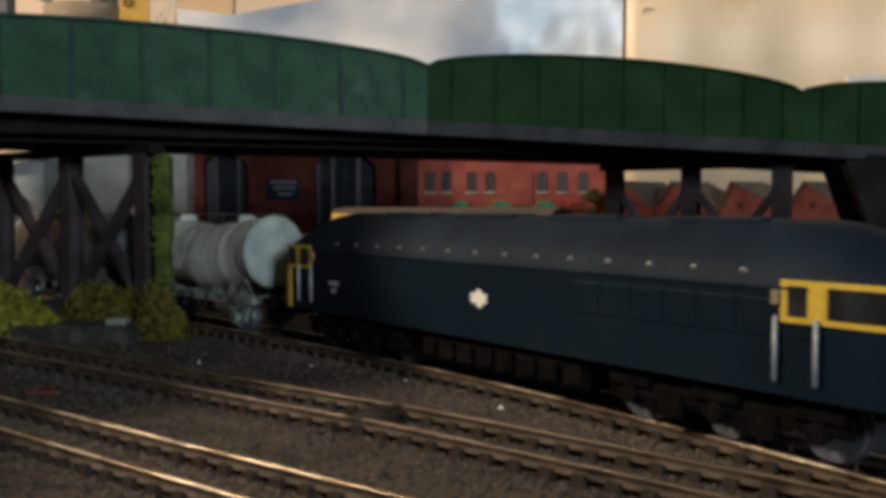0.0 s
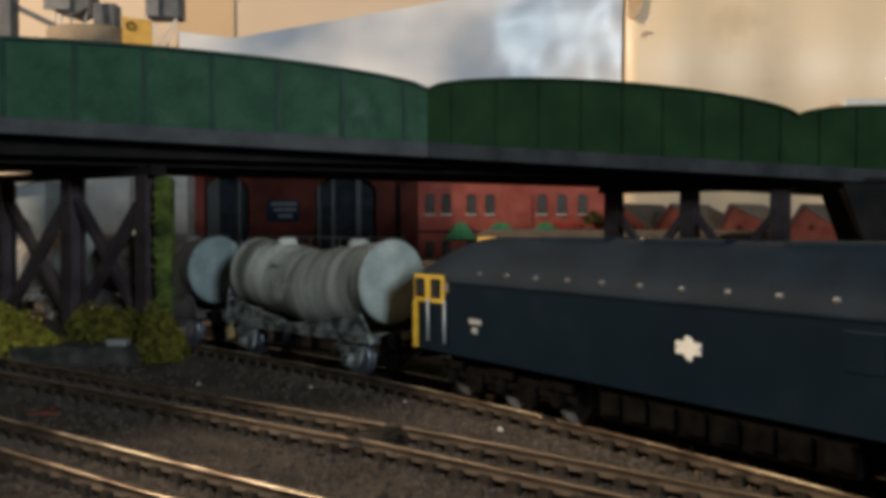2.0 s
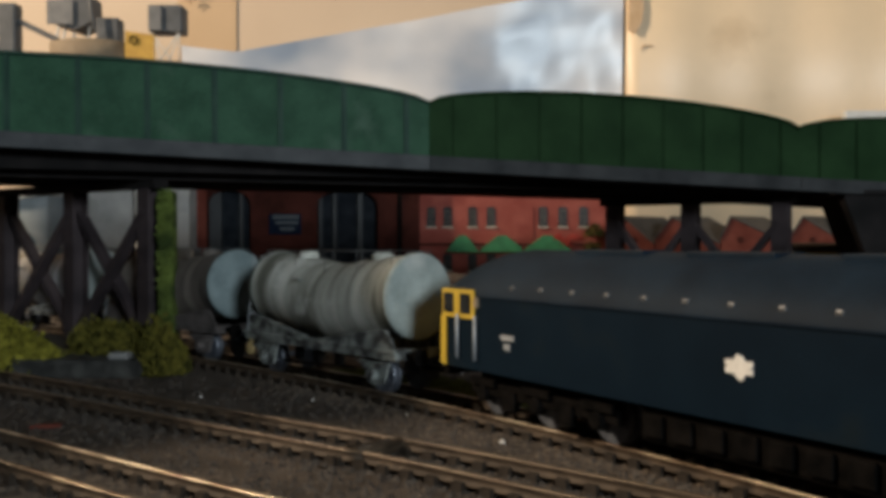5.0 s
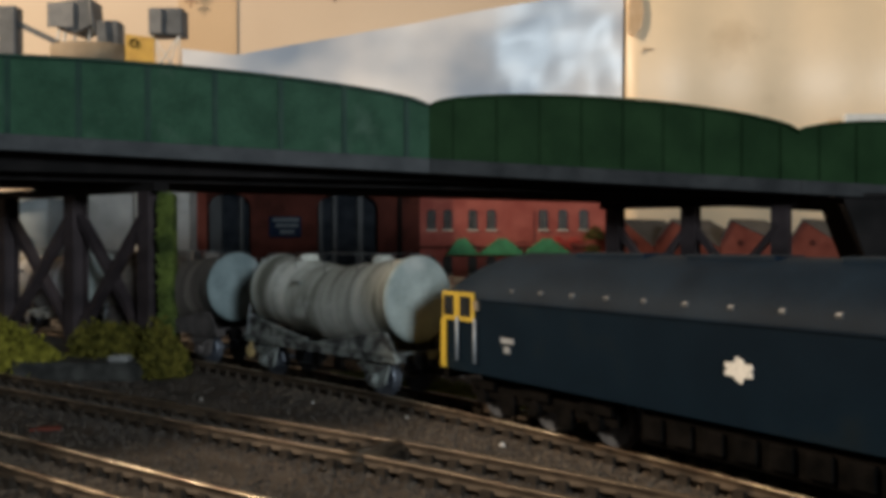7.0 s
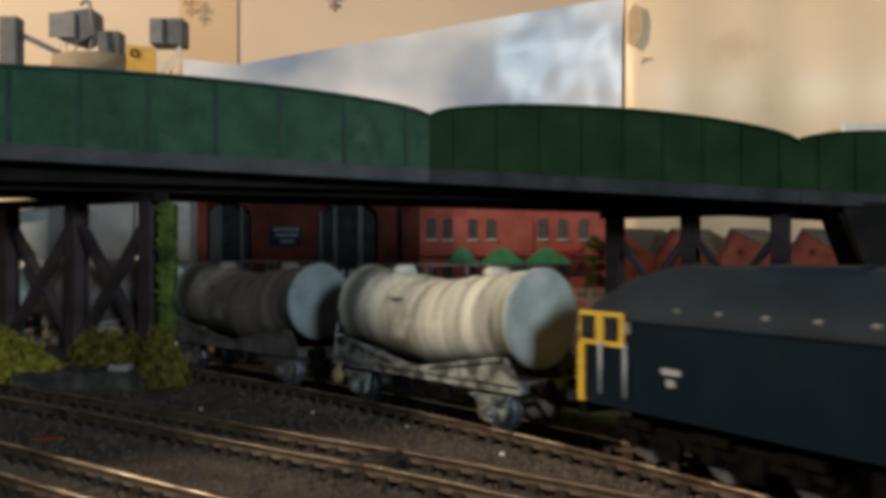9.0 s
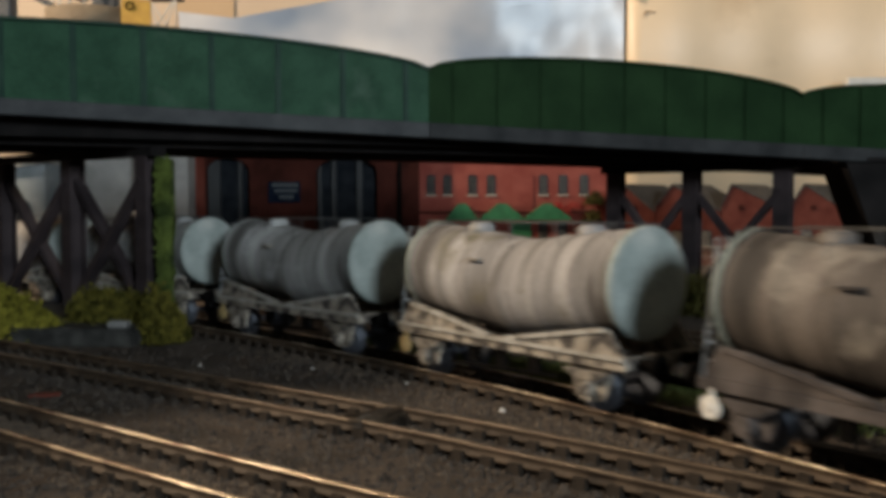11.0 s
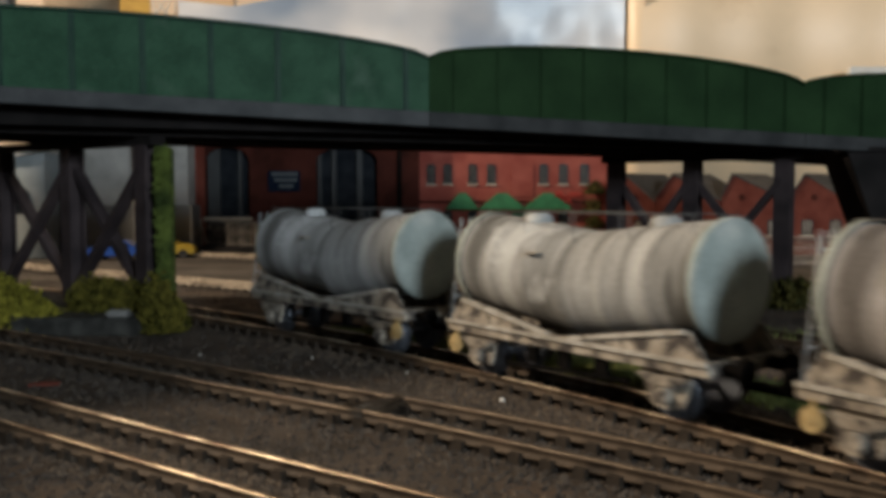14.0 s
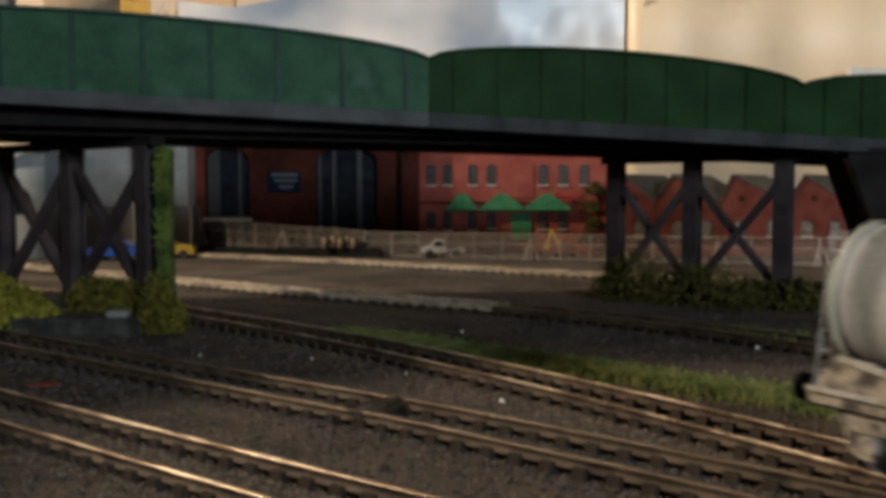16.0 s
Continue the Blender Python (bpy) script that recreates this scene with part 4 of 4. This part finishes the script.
def wagon(label, m_tank, m_end, m_frame, m_disc, disc_x):
    """Two-axle cement wagon with a tank that dips to its middle. Local x runs forward, z up from the rail."""
    w = tagged(new("tank_wagon"), label, "tank wagon", "tank wagons")
    n, seg, r = 48, 36, 14.6
    bm = B()
    rings = []
    for i in range(n + 1):
        x = -44 + 88 * i / n
        zc = 33.6 - 4.2 * (1 - abs(x) / 44) ** 1.15
        rr = r + (0.25 if i % 8 == 0 else 0)
        rings.append([bm.verts.new((x, rr * math.cos(2 * math.pi * j / seg), zc + rr * math.sin(2 * math.pi * j / seg))) for j in range(seg)])
    for a, b in zip(rings, rings[1:]):
        for j in range(seg):
            bm.faces.new((a[j], a[(j + 1) % seg], b[(j + 1) % seg], b[j]))
    tank = part("tank", bm, m_tank, w, smooth=True)
    for s in (-1, 1):
        bm = B()
        last = None
        for q, o in ((1.04, -1.2), (1.05, 0.3), (0.97, 1.0), (0.75, 2.2), (0.4, 3.2), (0.02, 3.5)):
            ring = [bm.verts.new((s * (44 + o), r * q * math.cos(2 * math.pi * j / seg), 33.6 + r * q * math.sin(2 * math.pi * j / seg))) for j in range(seg)]
            if last:
                for j in range(seg):
                    bm.faces.new((last[j], last[(j + 1) % seg], ring[(j + 1) % seg], ring[j]))
            last = ring
        part("tank_end", bm, m_end, tank, "pale dished tank end, cool window light put into its colour", smooth=True)
    for x in (-24, 24):
        bm = B()
        zt = 33.6 - 4.2 * (1 - abs(x) / 44) ** 1.15 + r
        rod(bm, (x, 0, zt - 1.5), (x, 0, zt + 1.6), 4.4, 4.0, 18)
        rod(bm, (x, 0, zt + 1.6), (x, 0, zt + 2.2), 3.4, 3.0, 18)
        part("hatch", bm, m_tank, tank)
    bm = B()
    box(bm, -8, 8, 14.0, 14.9, 33, 35)
    part("pipe_bracket", bm, m_frame, tank)
    bm = B()
    box(bm, -14, -9, -14.6, -12.0, 37.8, 38.3)
    part("step", bm, m_frame, tank)
    for s in (-1, 1):
        bm = B()
        y = s * 9
        for x in (-40, -20, 0, 20, 40):
            zt = 33.6 - 4.2 * (1 - abs(x) / 44) ** 1.15 + math.sqrt(r * r - 81)
            rod(bm, (x, y, zt - 0.3), (x, y, 49.2), 0.14, seg=6)
        rod(bm, (-40, y, 49.2), (40, y, 49.2), 0.14, seg=6)
        part("handrail", bm, M_VENT, tank)
    for s in (-1, 1):
        bm = B()
        prism(bm, [(-49, 12.6), (49, 12.6), (49, 15.4), (-49, 15.4)], "y", s * 13.4, s * 14.6)
        part("solebar", bm, m_frame, w)
    for x in (-49, 47.6, -20, 18):
        bm = B()
        box(bm, x, x + 1.4, -13.4, 13.4, 12.6, 16)
        part("cross_member", bm, m_frame, w)
    for s in (-1, 1):
        bm = B()
        prism(bm, [(-48.6, 15.5), (48.6, 15.5), (43, 22.5), (36, 22.2), (2, 16.3), (-2, 16.3), (-36, 22.2), (-43, 22.5)], "y", s * 13.2, s * 14.2)
        part("cradle_plate", bm, m_frame, w, "sloping tank cradle plate")
        bm = B()
        prism(bm, [(-42, 21.8), (-4, 15.6), (-4, 16.8), (-42, 23)], "y", s * 14.2, s * 15.0)
        prism(bm, [(42, 21.8), (4, 15.6), (4, 16.8), (42, 23)], "y", s * 14.2, s * 15.0)
        if m_frame is not M_F_DARK:
            prism(bm, [(-48.8, 15.0), (48.8, 15.0), (48.8, 16.0), (-48.8, 16.0)], "y", s * 14.7, s * 15.5)
        part("cradle_flange", bm, M_FLANGE if m_frame is M_F_CREAM else m_frame, w, "dust-whitened flange")
        for ax in (-35.5, 35.5):
            bm = B()
            prism(bm, [(ax - 8, 12.6), (ax - 5, 4), (ax - 2.5, 3), (ax + 2.5, 3), (ax + 5, 4), (ax + 8, 12.6)], "y", s * 11.8, s * 12.8)
            rod(bm, (ax, s * 12, 6.4), (ax, s * 15.4, 6.4), 2.3, 1.9, 14)
            for k2 in range(4):
                box(bm, ax - 7.5 + k2 * 1.3, ax + 7.5 - k2 * 1.3, s * 13.0, s * 14.8, 10.6 - k2 * 0.6, 11.1 - k2 * 0.6)
            part("axle_guard", bm, m_frame, w, "spotted axle guard with leaf spring")
        bm = B()
        rod(bm, (disc_x, s * 14.2, 8.8), (disc_x, s * 15.2, 8.8), 2.7, seg=22)
        rod(bm, (disc_x, s * 15.2, 8.8), (disc_x, s * 15.7, 8.8), 1.0, seg=12)
        bar(bm, (disc_x, s * 14.2, 8.2), (disc_x, s * 14.2, 13), 1.0)
        part("brake_disc", bm, m_disc, w)
        bm = B()
        bar(bm, (-22, s * 13.5, 6), (24, s * 13.5, 8), 0.9)
        for x in (-14, -2, 12):
            box(bm, x, x + 4, s * 12.2 - 1, s * 12.2 + 1, 7.5, 12.5)
        part("brake_gear", bm, M_UNDER, w)
    for ax in (-35.5, 35.5):
        wheelset(w, ax, 6.4, 6.3)
    for s in (-1, 1):
        for y in (-8.5, 8.5):
            bm = B()
            rod(bm, (s * 49, y, 14), (s * 54, y, 14), 1.6, seg=12)
            rod(bm, (s * 54, y, 14), (s * 55.5, y, 14), 3.0, seg=16)
            part("buffer", bm, M_UNDER, w)
        bm = B()
        box(bm, s * 49 - 1, s * 60.6 + 1, -1.6, 1.6, 8.6, 10.4)
        part("coupling", bm, M_UNDER, w)
        if s < 0:
            bm = B()
            for y in (-14.6, -10.4):
                rod(bm, (-47.6, y, 15), (-46.0, y * 0.8, 47), 0.28, seg=6)
            for q in range(7):
                rod(bm, (-47.3 + q * 0.2, -14.4 + q * 0.35, 19 + q * 4), (-47.3 + q * 0.2, -10.2 + q * 0.3, 19 + q * 4), 0.22, seg=6)
            part("ladder", bm, M_HANDRAIL, w)
    return w


S = (14, 14, 0.55)
M_F_CREAM = mat("cement_crusted_frame", (0.2159, 0.187, 0.151), (0.3453, 0.3094, 0.259), 150, 0.9, bump=0.6, dirt=(0.04311, 0.03597, 0.0324), dirt_at=0.51, dirt_scale=230)
M_F_GREY = mat("grey_green_frame", (0.1251, 0.1408, 0.1329), (0.2346, 0.2502, 0.2346), 150, 0.9, bump=0.6, dirt=(0.03128, 0.03128, 0.03128), dirt_at=0.50, dirt_scale=230)
M_F_DARK = mat("dark_brown_frame", (0.03, 0.025, 0.024), (0.085, 0.072, 0.068), 120, 0.9, bump=0.6)
M_FLANGE = mat("white_dusted_flange", (0.2601, 0.2448, 0.2142), (0.3978, 0.3825, 0.3519), 150, 0.9, bump=0.6, dirt=(0.0918, 0.0765, 0.0612), dirt_at=0.62, dirt_scale=140, spec=0.2)
# ends tinted cyan: the window's cool light is partly in the colour
M_END = mat("cool_lit_pale_end", (0.19, 0.225, 0.215), (0.32, 0.36, 0.345), 70, 0.7, dirt=(0.374, 0.3876, 0.3672), dirt_at=0.6, dirt_scale=60)
M_END_D = mat("cool_lit_dull_end", (0.0952, 0.1292, 0.136), (0.1768, 0.2244, 0.2312), 70, 0.75)
M_T_SAGE = mat("sage_grey_tank", (0.1085, 0.1115, 0.09097), (0.4991, 0.5044, 0.4568), 12, 0.85, stretch=(10, 1.5, 1.5), dirt=(0.5428, 0.5546, 0.5192), dirt_at=0.62, dirt_scale=70, spec=0.2)
M_T_BROWN = mat("brown_crusted_tank", (0.02111, 0.01761, 0.01511), (0.1311, 0.1109, 0.09724), 12, 0.8, stretch=(10, 1.5, 1.5), dirt=(0.212, 0.1918, 0.1666), dirt_at=0.62, dirt_scale=70)
M_T_CREAM = mat("cream_cement_tank", (0.08556, 0.08537, 0.08173), (0.3659, 0.3733, 0.3712), 12, 0.85, stretch=(10, 1.5, 1.5), dirt=(0.4148, 0.4282, 0.4318), dirt_at=0.62, dirt_scale=70, spec=0.2)
M_T_WHITE = mat("whitish_cement_tank", (0.1138, 0.1156, 0.1146), (0.4319, 0.448, 0.457), 12, 0.85, stretch=(10, 1.5, 1.5), dirt=(0.4919, 0.5107, 0.5316), dirt_at=0.62, dirt_scale=70, spec=0.2)
M_T_PINK = mat("pinkish_cement_tank", (0.08658, 0.07951, 0.07499), (0.3439, 0.3329, 0.3302), 12, 0.85, stretch=(10, 1.5, 1.5), dirt=(0.136, 0.1234, 0.09046), dirt_at=0.62, dirt_scale=70, spec=0.2)

wagons = [
    wagon("sage grey cement tank wagon streaked with pale dust", M_T_SAGE, M_END, M_F_GREY, M_BUFFER, -45),
    wagon("dark brown crusted tank wagon with a white brake disc", M_T_BROWN, M_END_D, M_F_DARK, M_WHITE, -45),
    wagon("pinkish cream tank wagon coated in cement dust", M_T_PINK, M_END, M_F_CREAM, M_BUFFER, -45),
    wagon("cream cement tank wagon with a tan brake disc", M_T_CREAM, M_END, M_F_CREAM, M_BUFFER, -45),
    wagon("cream cement tank wagon dusted grey", M_T_CREAM, M_END, M_F_CREAM, M_BUFFER, -45),
    wagon("pinkish cream tank wagon streaked with cement", M_T_PINK, M_END, M_F_CREAM, M_BUFFER, -45),
    wagon("cream cement tank wagon with brown stains", M_T_CREAM, M_END, M_F_CREAM, M_BUFFER, -45),
    wagon("whitish cement tank wagon at the end of the train", M_T_WHITE, M_END, M_F_CREAM, M_BUFFER, 45),
]


def diesel():
    d = tagged(new("diesel_locomotive"), "dark blue diesel locomotive with yellow cab ends", "locomotive")
    half = [(17.2, 14), (17.2, 36.5), (16.6, 38.6), (14.6, 42), (11, 46), (6, 49.4), (0, 50.4)]
    prof = half + [(-y, z) for y, z in half[-2::-1]]
    wall_n = 3

    def ring(bm, x, squash, inset, drop):
        vs = []
        for y, z in prof:
            zz = 14 + (z - 14) * squash if z > 36.5 else z
            if z > 36.5:
                zz = 36.5 + (z - 36.5) * drop
            vs.append(bm.verts.new((x, y * inset, zz)))
        return vs

    def shell(lo, hi, material, name, label):
        bm = B()
        secs = [(-121, 1, 0.93, 0.25), (-119.5, 1, 0.97, 0.45), (-114, 1, 1.0, 0.7), (-102, 1, 1, 0.95), (-96, 1, 1, 1), (96, 1, 1, 1), (102, 1, 1, 0.95), (114, 1, 1.0, 0.7), (119.5, 1, 0.97, 0.45), (121, 1, 0.93, 0.25)]
        rs = [ring(bm, *s) for s in secs]
        m = len(prof)
        for a, b in zip(rs, rs[1:]):
            for j in range(m - 1):
                zc = (prof[j][1] + prof[j + 1][1]) / 2
                if lo <= zc <= hi:
                    f = bm.faces.new((a[j], a[j + 1], b[j + 1], b[j]))
                    f.smooth = zc > 36.6
        bmesh.ops.delete(bm, geom=[v for v in bm.verts if not v.link_faces], context="VERTS")
        return part(name, bm, material, d, label)

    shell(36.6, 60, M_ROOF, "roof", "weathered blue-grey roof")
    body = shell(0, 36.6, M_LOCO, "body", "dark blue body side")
    bm = B()
    box(bm, -119, 119, -15, 15, 13.2, 14.4)
    part("floor_pan", bm, M_UNDER, d)
    for s in (-1, 1):
        bm = B()
        pts = [(15.9, 14), (15.9, 36.5), (13.6, 39.6), (5, 39.9)]
        P = [(y, z) for y, z in pts] + [(-y, z) for y, z in pts[::-1]]
        A = [bm.verts.new((s * (121.4 if z < 28 else 121.4 - (z - 28) * 0.22), y, z)) for y, z in P]
        C = [bm.verts.new((s * 118.5, y, z)) for y, z in P]
        for i in range(len(P)):
            q = (i + 1) % len(P)
            bm.faces.new((A[i], A[q], C[q], C[i]))
        bm.faces.new(A)
        cab = part("cab_front", bm, M_YELLOW, d, "bright yellow cab front")
        for y in (-7.6, 7.6):
            bm = B()
            prism(bm, [(y - 6.2, 29.5), (y + 6.2, 29.5), (y + 5.6, 37), (y - 5.6, 37)], "x", s * 121.0, s * 120.9)
            for v in bm.verts:
                v.co.x -= s * ((v.co.z - 28) * 0.22 - 0.55)
            part("windscreen", bm, M_GLASS, cab)
        bm = B()
        box(bm, s * 120.5 - 1.5, s * 120.5 + 1.5, -15.5, 15.5, 10.5, 14)
        part("buffer_beam", bm, M_UNDER, d)
        for y in (-8.5, 8.5):
            bm = B()
            rod(bm, (s * 122, y, 13), (s * 124.5, y, 13), 2.0, seg=12)
            rod(bm, (s * 124.5, y, 13), (s * 125.5, y, 13), 3.2, seg=16)
            part("buffer", bm, M_UNDER, d)
        for side in (-1, 1):
            y = side * 17.2
            bm = B()
            x0, x1 = s * (93.6 if s > 0 else 102.5), s * 119.6
            box(bm, min(x0, x1), max(x0, x1), min(y, y + side * 0.35), max(y, y + side * 0.35), 29.4, 38.2)
            sur = part("cab_side_panel", bm, M_YELLOW, d, "yellow cab window surround")
            for wa, wb in (((95.4, 99.6), (104.2, 116.6)) if s > 0 else ((104.2, 109.6), (113.2, 118.6))):
                bm = B()
                box(bm, min(s * wa, s * wb), max(s * wa, s * wb), min(y + side * 0.3, y + side * 0.6), max(y + side * 0.3, y + side * 0.6), 30.8, 37)
                part("cab_window", bm, M_GLASS, sur)
            bm = B()
            box(bm, min(s * 117.8, s * 120.6), max(s * 117.8, s * 120.6), min(y * 0.985, y * 0.985 + side * 0.5), max(y * 0.985, y * 0.985 + side * 0.5), 14.2, 29.4)
            part("yellow_corner", bm, M_YELLOW, sur)
            for hx in ((92.8, 102) if s > 0 else (101.2, 110.6)):
                bm = B()
                rod(bm, (s * hx, y + side * 0.9, 17), (s * hx, y + side * 0.9, 30.5), 0.45, seg=8)
                part("door_handrail", bm, M_HANDRAIL, d, "pale grey handrail")
            bm = B()
            box(bm, s * (92.6 if s > 0 else 101) - 0.8, s * (92.6 if s > 0 else 101) + 0.8, min(y, y + side * 1.0), max(y, y + side * 1.0), 33, 36)
            part("cab_lamp", bm, M_TAN, d)
    for side in (-1, 1):
        y = side * 17.25
        # plain white emblem of two linked bars
        bm = B()
        prism(bm, [(-9.6, 28), (-6.8, 28), (-6.2, 29.6), (-4.2, 29.0), (-3.6, 28), (-1.2, 28), (-1.2, 26.6), (-2.2, 26.3), (-1.2, 25.9), (-1.2, 24.6), (-3.6, 24.6),
                   (-4.4, 22.9), (-6.2, 23.6), (-6.8, 24.6), (-9.6, 24.6), (-9.6, 25.9), (-8.6, 26.3), (-9.6, 26.7)], "y", y, y + side * 0.25)
        for v in bm.verts:
            v.co.x, v.co.z = -4.2 + (v.co.x + 5.4) * 0.86, 26.3 + (v.co.z - 26.3) * 0.86
        part("emblem", bm, M_WHITE, body, "plain white emblem")
        bm = B()
        box(bm, -89, -83, min(y, y + side * 0.25), max(y, y + side * 0.25), 24.4, 25.9)
        box(bm, -87.4, -84.8, min(y, y + side * 0.25), max(y, y + side * 0.25), 21.6, 23.4)
        part("data_panel", bm, M_HANDRAIL, body, "pale grey lettering bars")
        for x in range(-86, 90, 13):
            bm = B()
            box(bm, x, x + 1.8, min(side * 15.4, side * 16.6), max(side * 15.4, side * 16.6), 38.8, 40.0, 0.3)
            part("roof_vent", bm, M_VENT, body, "small pale roof vent")
        bm = B()
        box(bm, -100, 100, min(y - side * 0.2, y + side * 0.35), max(y - side * 0.2, y + side * 0.35), 36.0, 36.6)
        part("cantrail", bm, M_ROOF, body)
        bm = B()
        for x in range(34, 96, 10):
            box(bm, x, x + 8.6, min(y - side * 0.2, y + side * 0.2), max(y - side * 0.2, y + side * 0.2), 26, 34, 0.15)
        part("side_grille", bm, M_LOCO, body)
    for x in (-70, -30, 12, 55):
        bm = B()
        box(bm, x, x + 26, -5.5, 5.5, 49.0, 50.7, 0.4)
        part("roof_hatch", bm, M_ROOF, d)
    for bx in (-76, 76):
        bg = B()
        for s in (-1, 1):
            box(bg, bx - 32, bx + 32, s * 13.4 - 1, s * 13.4 + 1, 6.5, 10.5, 0.4)
            for ax in (-25, 0, 25):
                rod(bg, (bx + ax, s * 13, 7), (bx + ax, s * 16, 7), 2.6, 2.2, 12)
                box(bg, bx + ax - 6, bx + ax + 6, s * 14.8 - 0.8, s * 14.8 + 0.8, 9.5, 11.6)
            for ax in (-12.5, 12.5):
                box(bg, bx + ax - 3, bx + ax + 3, s * 14.4 - 1, s * 14.4 + 1, 3.5, 9)
        box(bg, bx - 30, bx + 30, -12, 12, 10, 13)
        bog = part("bogie", bg, M_UNDER, d, "black three-axle bogie")
        for ax in (-25, 0, 25):
            wheelset(bog, bx + ax, 7.2, 7.1)
    bm = B()
    box(bm, -36, 36, -14.5, 14.5, 4.5, 12.8, 1.0)
    part("fuel_tank", bm, M_UNDER, d)
    for x in range(-34, 30, 9):
        bm = B()
        box(bm, x, x + 6, -15.6, 15.6, 6, 11.5, 0.4)
        part("battery_box", bm, M_UNDER, d)
    return d


def coach():
    c = tagged(new("passenger_coach"), "dark roofed coach with a yellow and white upper band", "coach")
    bm = B()
    prism(bm, [(-16, 10), (16, 10), (17, 14), (17, 30), (16.4, 45.5), (-16.4, 45.5), (-17, 30), (-17, 14)], "x", -102, 102)
    body = part("body", bm, M_LOCO, c)
    bm = B()
    prism(bm, [(-17, 45.5), (17, 45.5), (16.5, 46.8), (12, 49), (0, 50.6), (-12, 49), (-16.5, 46.8)], "x", -102.5, 102.5)
    part("roof", bm, M_SLATE, c, "dark grey roof")
    for s in (-1, 1):
        for x0, x1, m, label in ((-101.5, -56, M_OCHRE_L, "yellow upper band"), (-55.5, 101.5, M_WHITE, "white upper band")):
            bm = B()
            box(bm, x0, x1, min(s * 16.3, s * 17.5), max(s * 16.3, s * 17.5), 38, 45.3)
            part("upper_band", bm, m, body, label)
        for x in range(-88, 90, 22):
            bm = B()
            box(bm, x - 7, x + 7, min(s * 16.8, s * 17.3), max(s * 16.8, s * 17.3), 26, 35)
            part("window", bm, M_GLASS, body)
    for bx in (-75, 75):
        bm = B()
        box(bm, bx - 20, bx + 20, -13, 13, 4, 9.8, 0.5)
        bog = part("bogie", bm, M_UNDER, c)
        for ax in (-13, 13):
            coach_wheel = wheelset(bog, bx + ax, 6.2, 6.1)
    return c


yard_coach = coach()
loco = diesel()

COACH_START, COACH_SPEED = 390.0, 71.8

# seconds, place of the locomotive's rear end along the line
TRAIN = [(0.0, -75), (0.5, -51.3), (1.0, -29.8), (1.5, -9.3), (2.0, 2.7), (2.5, 8.7), (3.0, 13.9), (3.5, 16.4), (3.8, 16.6), (5.0, 16.6), (6.5, 16.6),
         (7.6, 16.6), (8.0, 19.0), (8.2, 23.1), (8.7, 49.3), (9.2, 100.5), (9.7, 168), (10.3, 256.4), (10.5, 286), (11.0, 362.5), (11.5, 446),
         (12.0, 528.5), (12.5, 616.5), (13.0, 717), (13.5, 803.5), (14.0, 877.3), (14.5, 941.6), (15.0, 1008), (15.5, 1066), (16.0, 1124.6)]


def on_rails(s):
    x, y, a = on_line(s)
    return pose(x * MM, y * MM, RAIL_TOP * MM, 0, 0, math.degrees(a))


YARD = resample(YARD_LINE, 2.0)


def on_yard(d):
    """Place and heading, d mm along the yard line."""
    i = min(max(int(d / 2), 0), len(YARD) - 2)
    p, q = YARD[i], YARD[i + 1]
    p = p + (q - p) * (d / 2 - i)
    w = YARD[min(i + 12, len(YARD) - 1)] - YARD[max(i - 12, 0)]
    return pose(p.x * MM, p.y * MM, RAIL_TOP * MM, 0, 0, math.degrees(math.atan2(w.y, w.x)))


def motions():
    walk(yard_coach, [(t * 1.0, on_yard(COACH_START + COACH_SPEED * t)) for t in range(17)])
    steps = [i / FPS for i in range(int(16 * FPS) + 1)]
    gone = np.interp(steps, [t for t, _ in TRAIN], [d for _, d in TRAIN])
    for ob, ax, z, r in WHEELS:
        owner = ob.parent if ob.parent.parent is None else ob.parent.parent
        way = [COACH_SPEED * t for t in steps] if owner is yard_coach else gone
        walk(ob, [(t, pose(ax * MM, 0, z * MM, 0, math.degrees(d / r), 0)) for t, d in zip(steps, way)])
    walk(loco, [(t, on_rails(s + 118.4)) for t, s in TRAIN])
    for i, w in enumerate(wagons):
        walk(w, [(t, on_rails(s - 75 - 122.2 * i)) for t, s in TRAIN])


motions()
